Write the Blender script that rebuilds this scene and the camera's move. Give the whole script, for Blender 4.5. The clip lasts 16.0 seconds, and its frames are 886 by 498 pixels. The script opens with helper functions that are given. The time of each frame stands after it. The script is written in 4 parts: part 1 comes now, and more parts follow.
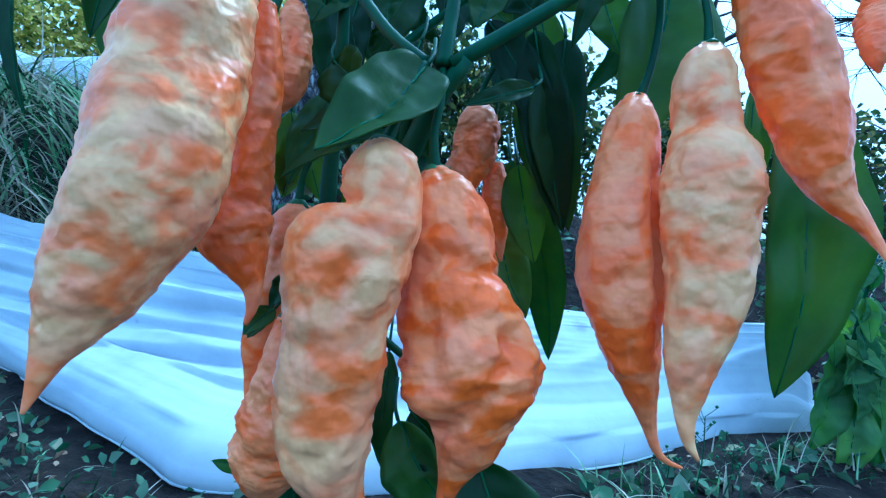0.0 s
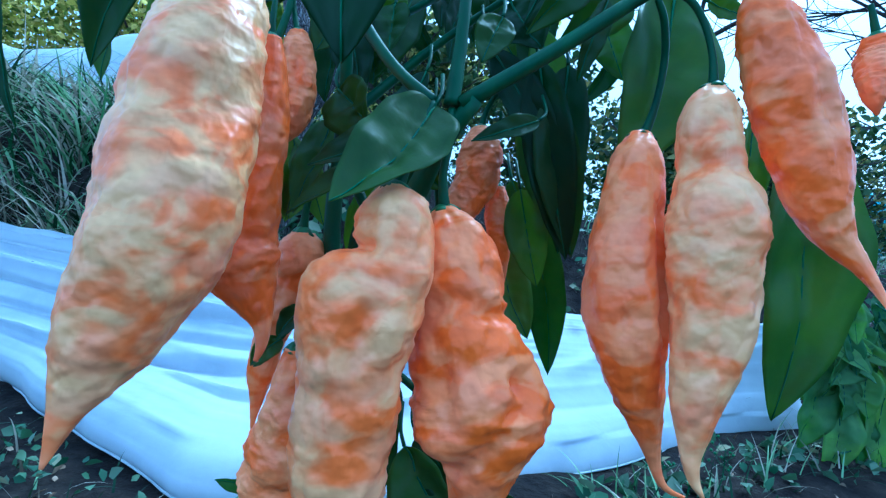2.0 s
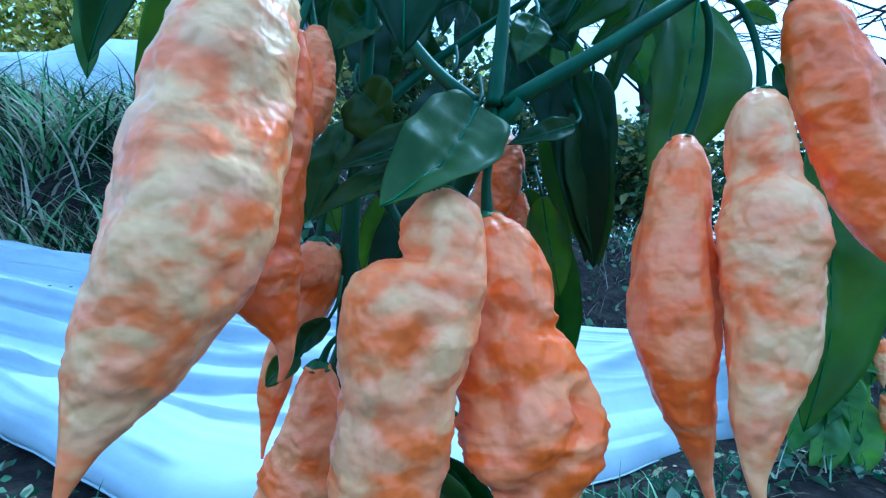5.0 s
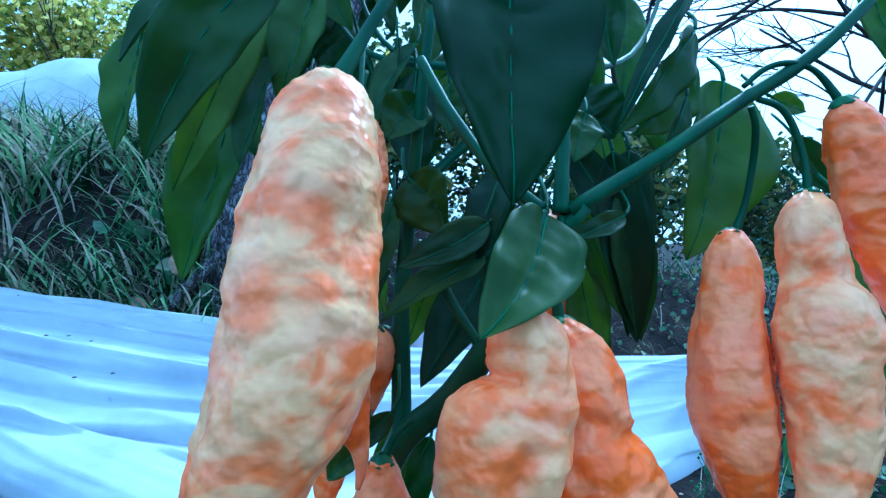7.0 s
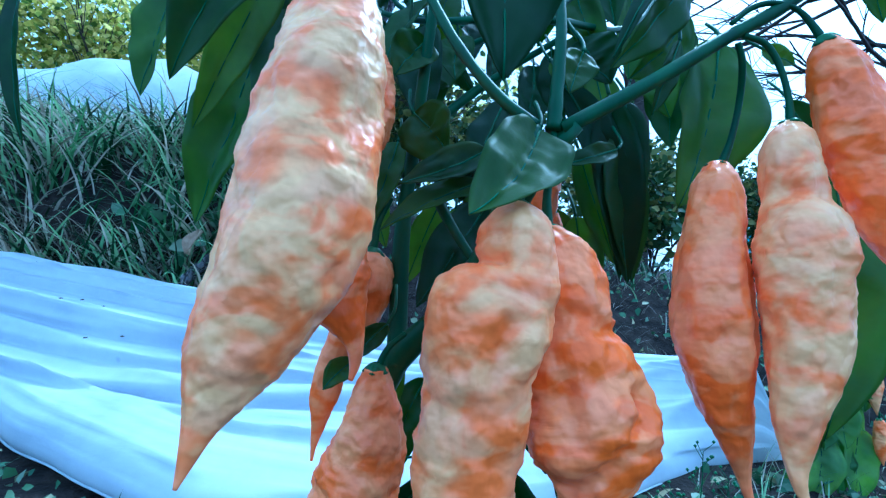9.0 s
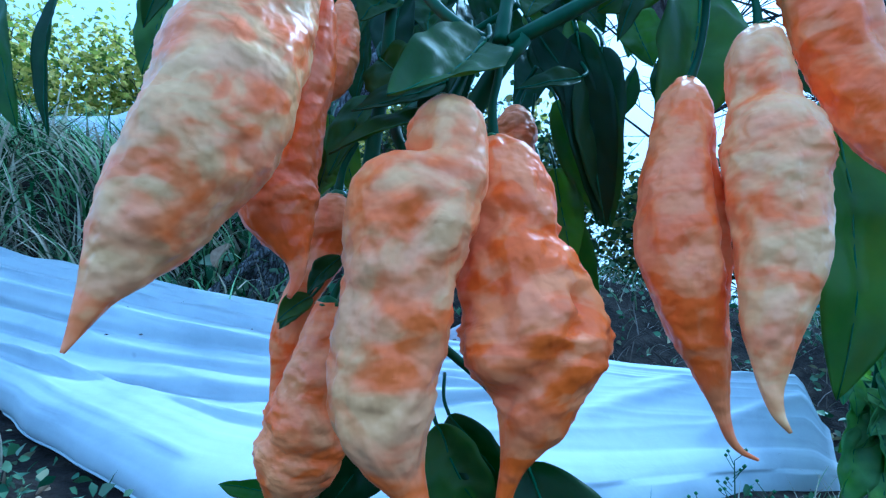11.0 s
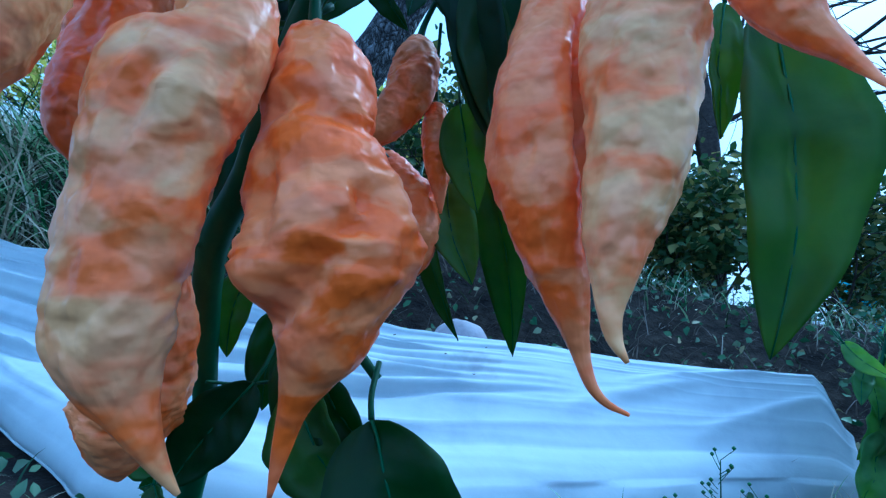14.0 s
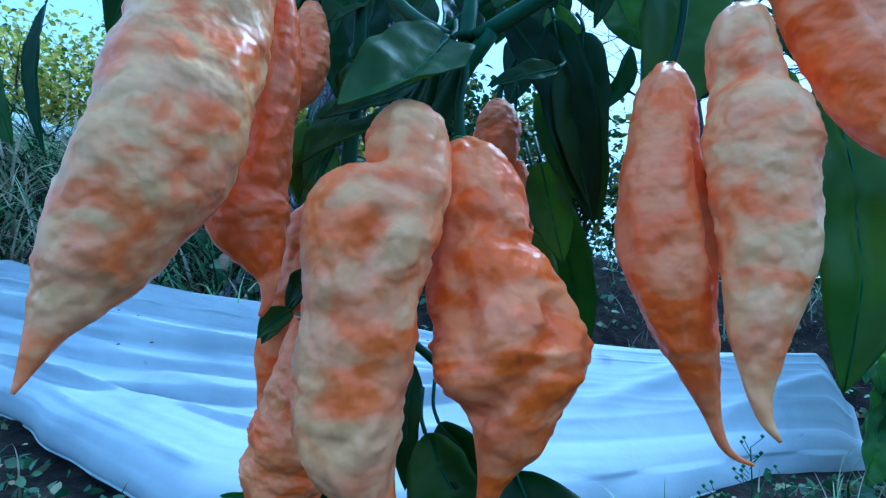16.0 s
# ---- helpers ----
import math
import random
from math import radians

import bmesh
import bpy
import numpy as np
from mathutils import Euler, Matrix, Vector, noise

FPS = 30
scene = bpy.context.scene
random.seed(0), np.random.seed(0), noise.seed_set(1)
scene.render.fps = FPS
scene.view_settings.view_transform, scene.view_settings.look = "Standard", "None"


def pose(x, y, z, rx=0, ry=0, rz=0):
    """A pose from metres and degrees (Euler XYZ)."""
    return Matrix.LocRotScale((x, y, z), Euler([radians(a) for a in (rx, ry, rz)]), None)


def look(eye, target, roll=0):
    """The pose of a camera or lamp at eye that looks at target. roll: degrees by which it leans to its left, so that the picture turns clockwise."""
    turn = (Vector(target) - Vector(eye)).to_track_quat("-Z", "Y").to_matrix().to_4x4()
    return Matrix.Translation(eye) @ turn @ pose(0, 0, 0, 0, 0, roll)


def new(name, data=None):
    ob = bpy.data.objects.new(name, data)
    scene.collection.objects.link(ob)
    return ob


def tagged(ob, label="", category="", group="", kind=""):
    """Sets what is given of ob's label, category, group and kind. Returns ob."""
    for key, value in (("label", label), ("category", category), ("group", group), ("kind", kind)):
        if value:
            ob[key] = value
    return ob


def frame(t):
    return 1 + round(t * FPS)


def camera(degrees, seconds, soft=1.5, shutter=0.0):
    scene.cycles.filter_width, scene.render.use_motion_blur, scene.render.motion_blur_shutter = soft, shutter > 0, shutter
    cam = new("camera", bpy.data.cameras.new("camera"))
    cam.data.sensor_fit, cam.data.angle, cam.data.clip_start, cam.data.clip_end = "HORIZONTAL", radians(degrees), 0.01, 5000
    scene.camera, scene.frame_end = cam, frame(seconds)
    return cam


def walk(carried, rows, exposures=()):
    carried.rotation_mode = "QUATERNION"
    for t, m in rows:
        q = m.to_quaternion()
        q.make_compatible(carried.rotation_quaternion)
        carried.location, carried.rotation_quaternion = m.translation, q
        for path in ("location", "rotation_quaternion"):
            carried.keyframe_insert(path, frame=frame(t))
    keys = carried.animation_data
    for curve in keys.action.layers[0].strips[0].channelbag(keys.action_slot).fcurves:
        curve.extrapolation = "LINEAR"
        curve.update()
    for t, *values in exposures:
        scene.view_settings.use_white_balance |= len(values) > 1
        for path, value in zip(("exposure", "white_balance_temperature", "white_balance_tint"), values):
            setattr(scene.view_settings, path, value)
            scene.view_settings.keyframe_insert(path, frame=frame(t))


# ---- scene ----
PATH = [
    (0, (0.022, -0.041, 0.206), (-0.113, 1.955, 0.189), -1.1),
    (0.5, (0.022, -0.039, 0.214), (-0.108, 1.956, 0.176), -2.1),
    (1, (0.016, -0.043, 0.214), (-0.118, 1.952, 0.174), -1.3),
    (1.5, (0.017, -0.039, 0.216), (-0.071, 1.959, 0.171), -0.5),
    (2, (0.016, -0.043, 0.222), (-0.079, 1.954, 0.169), -1.3),
    (2.5, (0.026, -0.043, 0.23), (-0.127, 1.949, 0.144), -2.7),
    (3, (0.015, -0.042, 0.227), (-0.094, 1.954, 0.152), -2.3),
    (5.5, (-0.016, -0.032, 0.222), (0.033, 1.968, 0.235), -1.7),
    (6, (-0.03, -0.034, 0.237), (0.06, 1.964, 0.273), -2.1),
    (6.5, (-0.036, -0.037, 0.256), (0.082, 1.96, 0.269), -2.6),
    (7, (-0.036, -0.036, 0.254), (0.073, 1.961, 0.276), -2.8),
    (7.5, (-0.037, -0.038, 0.242), (0.077, 1.959, 0.275), -2.6),
    (8, (-0.042, -0.049, 0.219), (0.088, 1.946, 0.276), -1.1),
    (8.5, (-0.04, -0.048, 0.217), (0.069, 1.948, 0.287), -0.6),
    (11, (0.0, -0.035, 0.175), (-0.098, 1.946, 0.426), -0.2),
    (11.5, (-0.007, -0.035, 0.149), (-0.091, 1.942, 0.439), 0.2),
    (12, (-0.006, -0.026, 0.133), (-0.097, 1.945, 0.457), 0.6),
    (12.5, (-0.005, -0.027, 0.136), (-0.086, 1.95, 0.427), 0.7),
    (13, (0.006, -0.027, 0.151), (-0.078, 1.947, 0.457), 0.7),
    (13.5, (0.038, -0.011, 0.152), (-0.134, 1.954, 0.479), 0.2),
    (14, (0.059, 0.0, 0.151), (-0.169, 1.966, 0.445), 0.3),
    (14.5, (0.073, -0.005, 0.158), (-0.203, 1.96, 0.408), -0.2),
    (15, (0.05, -0.011, 0.174), (-0.177, 1.965, 0.379), -2.5),
    (15.5, (0.024, -0.017, 0.173), (-0.142, 1.965, 0.386), -2.3),
    (16, (0.014, -0.029, 0.182), (-0.151, 1.954, 0.387), -2.8),
]
cam = camera(84.0, 16.0, soft=1.3)
walk(cam, [(t, look(eye, target, roll)) for t, eye, target, roll in PATH],
     exposures=[(t, e, 3560, -10) for t, e in ((0.0, 0.9), (3.0, 0.94), (7.0, 1.02), (8.5, 1.06), (11.0, 0.8), (12.5, 0.62), (14.5, 0.45), (16.0, 0.5))])

# ---- daylight: open shade under a bright sky ----
world = bpy.data.worlds.new("sky")
scene.world = world
world.use_nodes = True
wn = world.node_tree
sky = wn.nodes.new("ShaderNodeTexSky")
sky.sky_type, sky.sun_disc = "NISHITA", False
sky.sun_elevation, sky.sun_rotation = radians(48), radians(40)
sky.air_density, sky.dust_density, sky.ozone_density = 1.0, 5.0, 1.2
haze = wn.nodes.new("ShaderNodeMix")  # thin high cloud whitens the whole sky evenly
haze.data_type = "RGBA"
haze.inputs[0].default_value = 0.7
haze.inputs[7].default_value = (5.0, 5.3, 5.9, 1)
wn.links.new(sky.outputs[0], haze.inputs[6])
wn.links.new(haze.outputs[2], wn.nodes["Background"].inputs[0])
wn.nodes["Background"].inputs[1].default_value = 0.15
sun = new("sun", bpy.data.lights.new("sun", "SUN"))
sun.data.energy, sun.data.angle, sun.data.color = 1.7, radians(20), (1.0, 0.94, 0.85)
sun.matrix_world = look((2.2, 2.6, 3.8), (0, 0, 0))


# ---- materials ----
def mat(name, rough=0.6, spec=0.5):
    m = bpy.data.materials.new(name)
    m.use_nodes = True
    nt = m.node_tree
    b = nt.nodes["Principled BSDF"]
    b.inputs["Roughness"].default_value = rough
    b.inputs["Specular IOR Level"].default_value = spec
    return m, nt, b


def node(nt, kind, **sets):
    n = nt.nodes.new("ShaderNode" + kind)
    for key, value in sets.items():
        n.inputs[key.replace("_", " ")].default_value = value
    return n


def coords(nt, scale=(1, 1, 1), shift=(0, 0, 0)):
    tc = nt.nodes.new("ShaderNodeTexCoord")
    mp = nt.nodes.new("ShaderNodeMapping")
    mp.inputs["Scale"].default_value = scale
    mp.inputs["Location"].default_value = shift
    nt.links.new(tc.outputs["Object"], mp.inputs[0])
    return mp.outputs[0]


def noise_tex(nt, vec, scale, detail=4.0, rough=0.55, distortion=0.0):
    n = node(nt, "TexNoise", Scale=scale, Detail=detail, Roughness=rough, Distortion=distortion)
    nt.links.new(vec, n.inputs["Vector"])
    return n.outputs["Fac"]


def ramp(nt, fac, stops):
    r = nt.nodes.new("ShaderNodeValToRGB")
    els = r.color_ramp.elements
    while len(els) < len(stops):
        els.new(0.5)
    for e, (p, c) in zip(els, stops):
        e.position, e.color = p, (*c, 1)
    nt.links.new(fac, r.inputs[0])
    return r.outputs[0]


def mix(nt, fac, a, b, blend="MIX"):
    n = nt.nodes.new("ShaderNodeMix")
    n.data_type, n.blend_type = "RGBA", blend
    for sock, v in ((n.inputs[0], fac), (n.inputs[6], a), (n.inputs[7], b)):
        if isinstance(v, (int, float)):
            sock.default_value = v
        elif isinstance(v, tuple):
            sock.default_value = (*v, 1)
        else:
            nt.links.new(v, sock)
    return n.outputs[2]


def bump(nt, b, height, strength, distance):
    n = node(nt, "Bump", Strength=strength, Distance=distance)
    nt.links.new(height, n.inputs["Height"])
    nt.links.new(n.outputs[0], b.inputs["Normal"])


def island(nt):
    return nt.nodes.new("ShaderNodeNewGeometry").outputs["Random Per Island"]


def object_random(nt):
    return nt.nodes.new("ShaderNodeObjectInfo").outputs["Random"]


def chili_skin(name, pale, deep):
    """Ripe skin: cream and pink blotches over peach and orange. pale, deep: how much of it is cream, deep orange."""
    m, nt, b = mat(name, 0.42, 0.42)
    v = coords(nt, (1, 1, 1.5), (3.1 * pale, 5.3 * deep, 0.37))
    big = noise_tex(nt, v, 54, 3, 0.5, 0.6)
    fine = noise_tex(nt, v, 190, 4, 0.6)
    peach, orange, cream = (0.97, 0.3, 0.085), (0.93, 0.16, 0.004), (1.0, 0.55, 0.215)
    cream = tuple(m + (c - m) * min(1.0, 1.35 * pale) for m, c in zip((0.98, 0.35, 0.11), cream))
    half = tuple(p + (c - p) * 0.5 for p, c in zip(peach, cream))
    orange = tuple(o + (p - o) * 0.4 * pale for o, p in zip(orange, peach))
    low = 0.38 + 0.2 * deep - 0.04 * pale
    high = 0.74 - 0.24 * pale + 0.08 * deep
    body = ramp(nt, big, [(low - 0.04, orange), (low + 0.05, peach), (max(low + 0.09, high - 0.08), half), (high + 0.02, cream)])
    spots = ramp(nt, fine, [(0.35, (0.95, 0.92, 0.88)), (0.62, (1.0, 1.0, 1.0)), (0.75, (1.05, 1.04, 1.02))])
    colour = mix(nt, 1.0, body, spots, "MULTIPLY")
    pink = ramp(nt, noise_tex(nt, v, 48, 2), [(0.5, (0, 0, 0)), (0.64, (1, 1, 1))])
    colour = mix(nt, mix(nt, 1.0, pink, (0.45, 0.45, 0.45), "MULTIPLY"), colour, (0.98, 0.44, 0.21) if pale > 0.4 else (0.93, 0.29, 0.12))
    nt.links.new(colour, b.inputs["Base Color"])
    rough = ramp(nt, fine, [(0.3, (0.3, 0.3, 0.3)), (0.7, (0.48, 0.48, 0.48))])
    nt.links.new(rough, b.inputs["Roughness"])
    flat = coords(nt)
    lumps = noise_tex(nt, flat, 130, 1, 0.4, 0.3)
    bump(nt, b, mix(nt, 0.15, mix(nt, 0.4, lumps, noise_tex(nt, flat, 75, 1, 0.4)), noise_tex(nt, flat, 270, 1, 0.5)), 0.8, 0.0055)
    return m


def leaf_skin(name, dark, light, yellow=(0.16, 0.2, 0.03)):
    m, nt, b = mat(name, 0.46, 0.36)
    v = coords(nt)
    rnd = object_random(nt)
    c = ramp(nt, rnd, [(0.0, dark), (0.6, tuple((a + z) / 2 for a, z in zip(dark, light))), (1.0, light)])
    blot = ramp(nt, noise_tex(nt, v, 38, 4), [(0.35, (0.72, 0.78, 0.8)), (0.65, (1.12, 1.1, 1.0))])
    c = mix(nt, 1.0, c, blot, "MULTIPLY")
    old = ramp(nt, noise_tex(nt, v, 22, 2), [(0.68, (0, 0, 0)), (0.8, (0.5, 0.5, 0.5))])
    c = mix(nt, old, c, yellow)
    nt.links.new(c, b.inputs["Base Color"])
    bump(nt, b, noise_tex(nt, v, 150, 4), 0.35, 0.0012)
    tl = nt.nodes.new("ShaderNodeBsdfTranslucent")
    nt.links.new(mix(nt, 1.0, c, (2.2, 2.0, 0.5), "MULTIPLY"), tl.inputs[0])
    mx = nt.nodes.new("ShaderNodeMixShader")
    mx.inputs[0].default_value = 0.5
    nt.links.new(b.outputs[0], mx.inputs[1])
    nt.links.new(tl.outputs[0], mx.inputs[2])
    nt.links.new(mx.outputs[0], nt.nodes["Material Output"].inputs[0])
    return m


def mottled(name, stops, scale, rough=0.7, depth=0.002, strength=0.5, spec=0.3, stretch=(1, 1, 1), detail=6):
    m, nt, b = mat(name, rough, spec)
    v = coords(nt, stretch)
    n = noise_tex(nt, v, scale, detail, 0.6)
    big = ramp(nt, noise_tex(nt, v, scale * 0.17, 3), [(0.3, (0.75, 0.75, 0.75)), (0.7, (1.15, 1.15, 1.15))])
    nt.links.new(mix(nt, 1.0, ramp(nt, n, stops), big, "MULTIPLY"), b.inputs["Base Color"])
    bump(nt, b, n, strength, depth)
    return m


def blades(name, stops, rough=0.5, through_light=0.15):
    m, nt, b = mat(name, rough, 0.3)
    c = ramp(nt, island(nt), stops)
    v = coords(nt)
    c = mix(nt, 1.0, c, ramp(nt, noise_tex(nt, v, 30, 3), [(0.3, (0.7, 0.7, 0.7)), (0.7, (1.2, 1.2, 1.2))]), "MULTIPLY")
    nt.links.new(c, b.inputs["Base Color"])
    tl = nt.nodes.new("ShaderNodeBsdfTranslucent")
    nt.links.new(c, tl.inputs[0])
    mx = nt.nodes.new("ShaderNodeMixShader")
    mx.inputs[0].default_value = through_light
    nt.links.new(b.outputs[0], mx.inputs[1])
    nt.links.new(tl.outputs[0], mx.inputs[2])
    nt.links.new(mx.outputs[0], nt.nodes["Material Output"].inputs[0])
    return m


# Lighter copy of the leaf: glow from backlight is put into its colour.
backlit_leaf = leaf_skin("backlit_pepper_leaf", (0.09, 0.15, 0.025), (0.18, 0.26, 0.04))
fresh_leaf = leaf_skin("fresh_leaf", (0.09, 0.17, 0.05), (0.27, 0.38, 0.12))


def flaky_bark():
    m, nt, b = mat("bark", 0.85, 0.2)
    v = coords(nt, (1, 1, 0.42))
    warp = node(nt, "TexNoise", Scale=30.0, Detail=4.0)
    nt.links.new(v, warp.inputs["Vector"])
    vec = nt.nodes.new("ShaderNodeMix")
    vec.data_type = "VECTOR"
    vec.inputs[0].default_value = 0.07
    nt.links.new(v, vec.inputs[4])
    nt.links.new(warp.outputs["Color"], vec.inputs[5])
    cells = nt.nodes.new("ShaderNodeTexVoronoi")
    cells.feature = "DISTANCE_TO_EDGE"
    cells.inputs["Scale"].default_value = 95.0
    nt.links.new(vec.outputs[1], cells.inputs["Vector"])
    cracks = cells.outputs["Distance"]
    plates = ramp(nt, noise_tex(nt, v, 70, 5, 0.65), [(0.35, (0.06, 0.055, 0.058)), (0.55, (0.2, 0.19, 0.2)), (0.72, (0.56, 0.55, 0.57))])
    c = mix(nt, ramp(nt, cracks, [(0.0, (0, 0, 0)), (0.16, (1, 1, 1))]), (0.02, 0.018, 0.018), plates)
    nt.links.new(c, b.inputs["Base Color"])
    bump(nt, b, ramp(nt, cracks, [(0.0, (0, 0, 0)), (0.3, (1, 1, 1))]), 1.0, 0.006)
    return m


leaf_green = leaf_skin("pepper_leaf", (0.026, 0.06, 0.019), (0.1, 0.165, 0.03))
rib_green = mottled("leaf_rib", [(0.3, (0.03, 0.11, 0.035)), (0.7, (0.06, 0.16, 0.05))], 120, 0.45)
stem_green = mottled("green_stem", [(0.3, (0.012, 0.05, 0.018)), (0.7, (0.035, 0.1, 0.03))], 90, 0.5, 0.0008, 0.4, 0.25, (1, 1, 0.25))
calyx_green = mottled("calyx", [(0.3, (0.03, 0.1, 0.03)), (0.7, (0.08, 0.18, 0.05))], 140, 0.45, 0.0006)
soil = mottled("dark_soil", [(0.3, (0.008, 0.007, 0.008)), (0.5, (0.022, 0.018, 0.016)), (0.75, (0.055, 0.045, 0.036))], 28, 0.95, 0.02, 0.9, 0.1)
bark = flaky_bark()
twig_bark = mottled("twig_bark", [(0.3, (0.03, 0.025, 0.022)), (0.7, (0.09, 0.07, 0.06))], 60, 0.85)
# Darkest third of the blades: shade of the gaps put into the colour.
grass_mix = blades("grass_blades", [(0.0, (0.008, 0.02, 0.008)), (0.34, (0.03, 0.075, 0.022)), (0.4, (0.2, 0.34, 0.12)), (0.62, (0.44, 0.58, 0.3)), (0.7, (0.12, 0.1, 0.06)), (0.82, (0.45, 0.39, 0.29)), (1.0, (0.75, 0.69, 0.55))], 0.4, 0.3)
dry_mix = blades("dry_stalks", [(0.0, (0.07, 0.055, 0.05)), (0.5, (0.19, 0.16, 0.14)), (0.8, (0.34, 0.29, 0.24)), (1.0, (0.12, 0.17, 0.07))])
straw_mix = blades("straw", [(0.0, (0.1, 0.08, 0.06)), (0.5, (0.28, 0.23, 0.17)), (1.0, (0.5, 0.44, 0.34))])
herb_mix = blades("herb_leaves", [(0.0, (0.04, 0.09, 0.04)), (0.5, (0.1, 0.17, 0.07)), (0.85, (0.18, 0.23, 0.14)), (1.0, (0.35, 0.3, 0.15))])
dim_bush = blades("green_bush_leaves", [(0.0, (0.03, 0.06, 0.02)), (0.6, (0.08, 0.12, 0.03)), (0.85, (0.2, 0.2, 0.05)), (1.0, (0.35, 0.3, 0.08))], 0.55, 0.3)
bush_mix = blades("bush_leaves", [(0.0, (0.08, 0.14, 0.02)), (0.3, (0.35, 0.38, 0.06)), (0.7, (0.65, 0.58, 0.1)), (1.0, (0.85, 0.72, 0.24))], 0.5, 0.7)
dead_leaf_skin = mottled("dead_leaf", [(0.3, (0.22, 0.14, 0.08)), (0.7, (0.45, 0.34, 0.22))], 60, 0.7)
stone_skin = mottled("pale_stone", [(0.3, (0.3, 0.27, 0.3)), (0.7, (0.5, 0.45, 0.48))], 40, 0.8, 0.003)
tarp_skin = mottled("teal_tarp", [(0.3, (0.08, 0.26, 0.3)), (0.7, (0.16, 0.38, 0.42))], 6, 0.5)


def fleece_skin():
    m, nt, b = mat("white_fleece", 0.8, 0.15)
    v = coords(nt)
    dirt = noise_tex(nt, v, 9, 6, 0.68)
    c = ramp(nt, dirt, [(0.3, (0.62, 0.65, 0.7)), (0.45, (0.78, 0.8, 0.84)), (0.6, (0.87, 0.89, 0.91))])
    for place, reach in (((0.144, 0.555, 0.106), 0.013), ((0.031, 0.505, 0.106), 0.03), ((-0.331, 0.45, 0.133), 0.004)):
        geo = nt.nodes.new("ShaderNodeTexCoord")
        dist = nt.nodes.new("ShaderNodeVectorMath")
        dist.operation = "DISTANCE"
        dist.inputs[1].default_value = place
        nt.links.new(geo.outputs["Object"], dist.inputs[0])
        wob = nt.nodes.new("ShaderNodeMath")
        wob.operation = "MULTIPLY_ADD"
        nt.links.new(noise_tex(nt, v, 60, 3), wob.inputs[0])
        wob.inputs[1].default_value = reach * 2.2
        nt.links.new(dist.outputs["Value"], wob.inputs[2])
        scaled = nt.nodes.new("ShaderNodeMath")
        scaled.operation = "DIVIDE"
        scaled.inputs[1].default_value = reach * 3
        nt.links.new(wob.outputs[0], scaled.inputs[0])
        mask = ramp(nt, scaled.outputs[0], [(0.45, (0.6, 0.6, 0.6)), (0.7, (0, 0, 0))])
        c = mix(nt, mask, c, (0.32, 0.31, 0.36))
    weave = noise_tex(nt, coords(nt, (1, 1, 1)), 900, 2)
    c = mix(nt, 1.0, c, ramp(nt, weave, [(0.3, (0.95, 0.95, 0.95)), (0.7, (1, 1, 1))]), "MULTIPLY")
    nt.links.new(c, b.inputs["Base Color"])
    bump(nt, b, noise_tex(nt, coords(nt, (0.35, 1.3, 1.3)), 26, 4, 0.5, 0.6), 0.18, 0.006)
    tl = nt.nodes.new("ShaderNodeBsdfTranslucent")
    tl.inputs[0].default_value = (0.86, 0.89, 0.93, 1)
    mx = nt.nodes.new("ShaderNodeMixShader")
    mx.inputs[0].default_value = 0.38
    nt.links.new(b.outputs[0], mx.inputs[1])
    nt.links.new(tl.outputs[0], mx.inputs[2])
    nt.links.new(mx.outputs[0], nt.nodes["Material Output"].inputs[0])
    return m


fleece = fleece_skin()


# ---- shape helpers ----
def link(name, verts, faces, material, parent=None, label="", smooth=True):
    me = bpy.data.meshes.new(name)
    me.from_pydata([tuple(v) for v in verts], [], faces)
    me.materials.append(material)
    if smooth:
        me.polygons.foreach_set("use_smooth", [True] * len(me.polygons))
    me.update()
    ob = new(name, me)
    if parent:
        keep_place(ob, parent)
    return tagged(ob, label)


def smooth_path(points, count):
    """Catmull-Rom through points of any dimension, count samples."""
    p = np.array(points, float)
    p = np.vstack([2 * p[0] - p[1], p, 2 * p[-1] - p[-2]])
    n = len(points) - 1
    out = []
    for u in np.linspace(0, n, count):
        i = min(int(u), n - 1)
        f = u - i
        a, b, c, d = p[i:i + 4]
        out.append(0.5 * (2 * b + (c - a) * f + (2 * a - 5 * b + 4 * c - d) * f * f + (3 * b - a - 3 * c + d) * f ** 3))
    return np.array(out)


def frames_along(line):
    """Two steady side vectors along a line."""
    tang = np.gradient(line, axis=0)
    tang /= np.linalg.norm(tang, axis=1)[:, None] + 1e-12
    side = np.cross(tang[0], (0.31, 0.9, 0.2))
    side /= np.linalg.norm(side)
    sides = []
    for t in tang:
        side = side - t * side.dot(t)
        side /= np.linalg.norm(side)
        sides.append(side)
    sides = np.array(sides)
    return sides, np.cross(tang, sides)


def tube(points, radii, count, ring, shape=None):
    """Verts and faces of a capped tube; shape(u, angle, outward) scales the radius."""
    rows = smooth_path([(*p, r) for p, r in zip(points, radii)], count)
    line, rad = rows[:, :3], np.maximum(rows[:, 3], 0.0002)
    s, n = frames_along(line)
    verts, faces = [], []
    for i in range(count):
        for j in range(ring):
            a = math.tau * j / ring
            d = s[i] * math.cos(a) + n[i] * math.sin(a)
            r = rad[i] * (shape(i / (count - 1), a, d) if shape else 1.0)
            verts.append(line[i] + d * r)
    for i in range(count - 1):
        for j in range(ring):
            k = (j + 1) % ring
            faces.append((i * ring + j, i * ring + k, (i + 1) * ring + k, (i + 1) * ring + j))
    verts += [line[0], line[-1]]
    a, b = len(verts) - 2, len(verts) - 1
    for j in range(ring):
        k = (j + 1) % ring
        faces.append((a, k, j))
        faces.append((b, (count - 1) * ring + j, (count - 1) * ring + k))
    return verts, faces


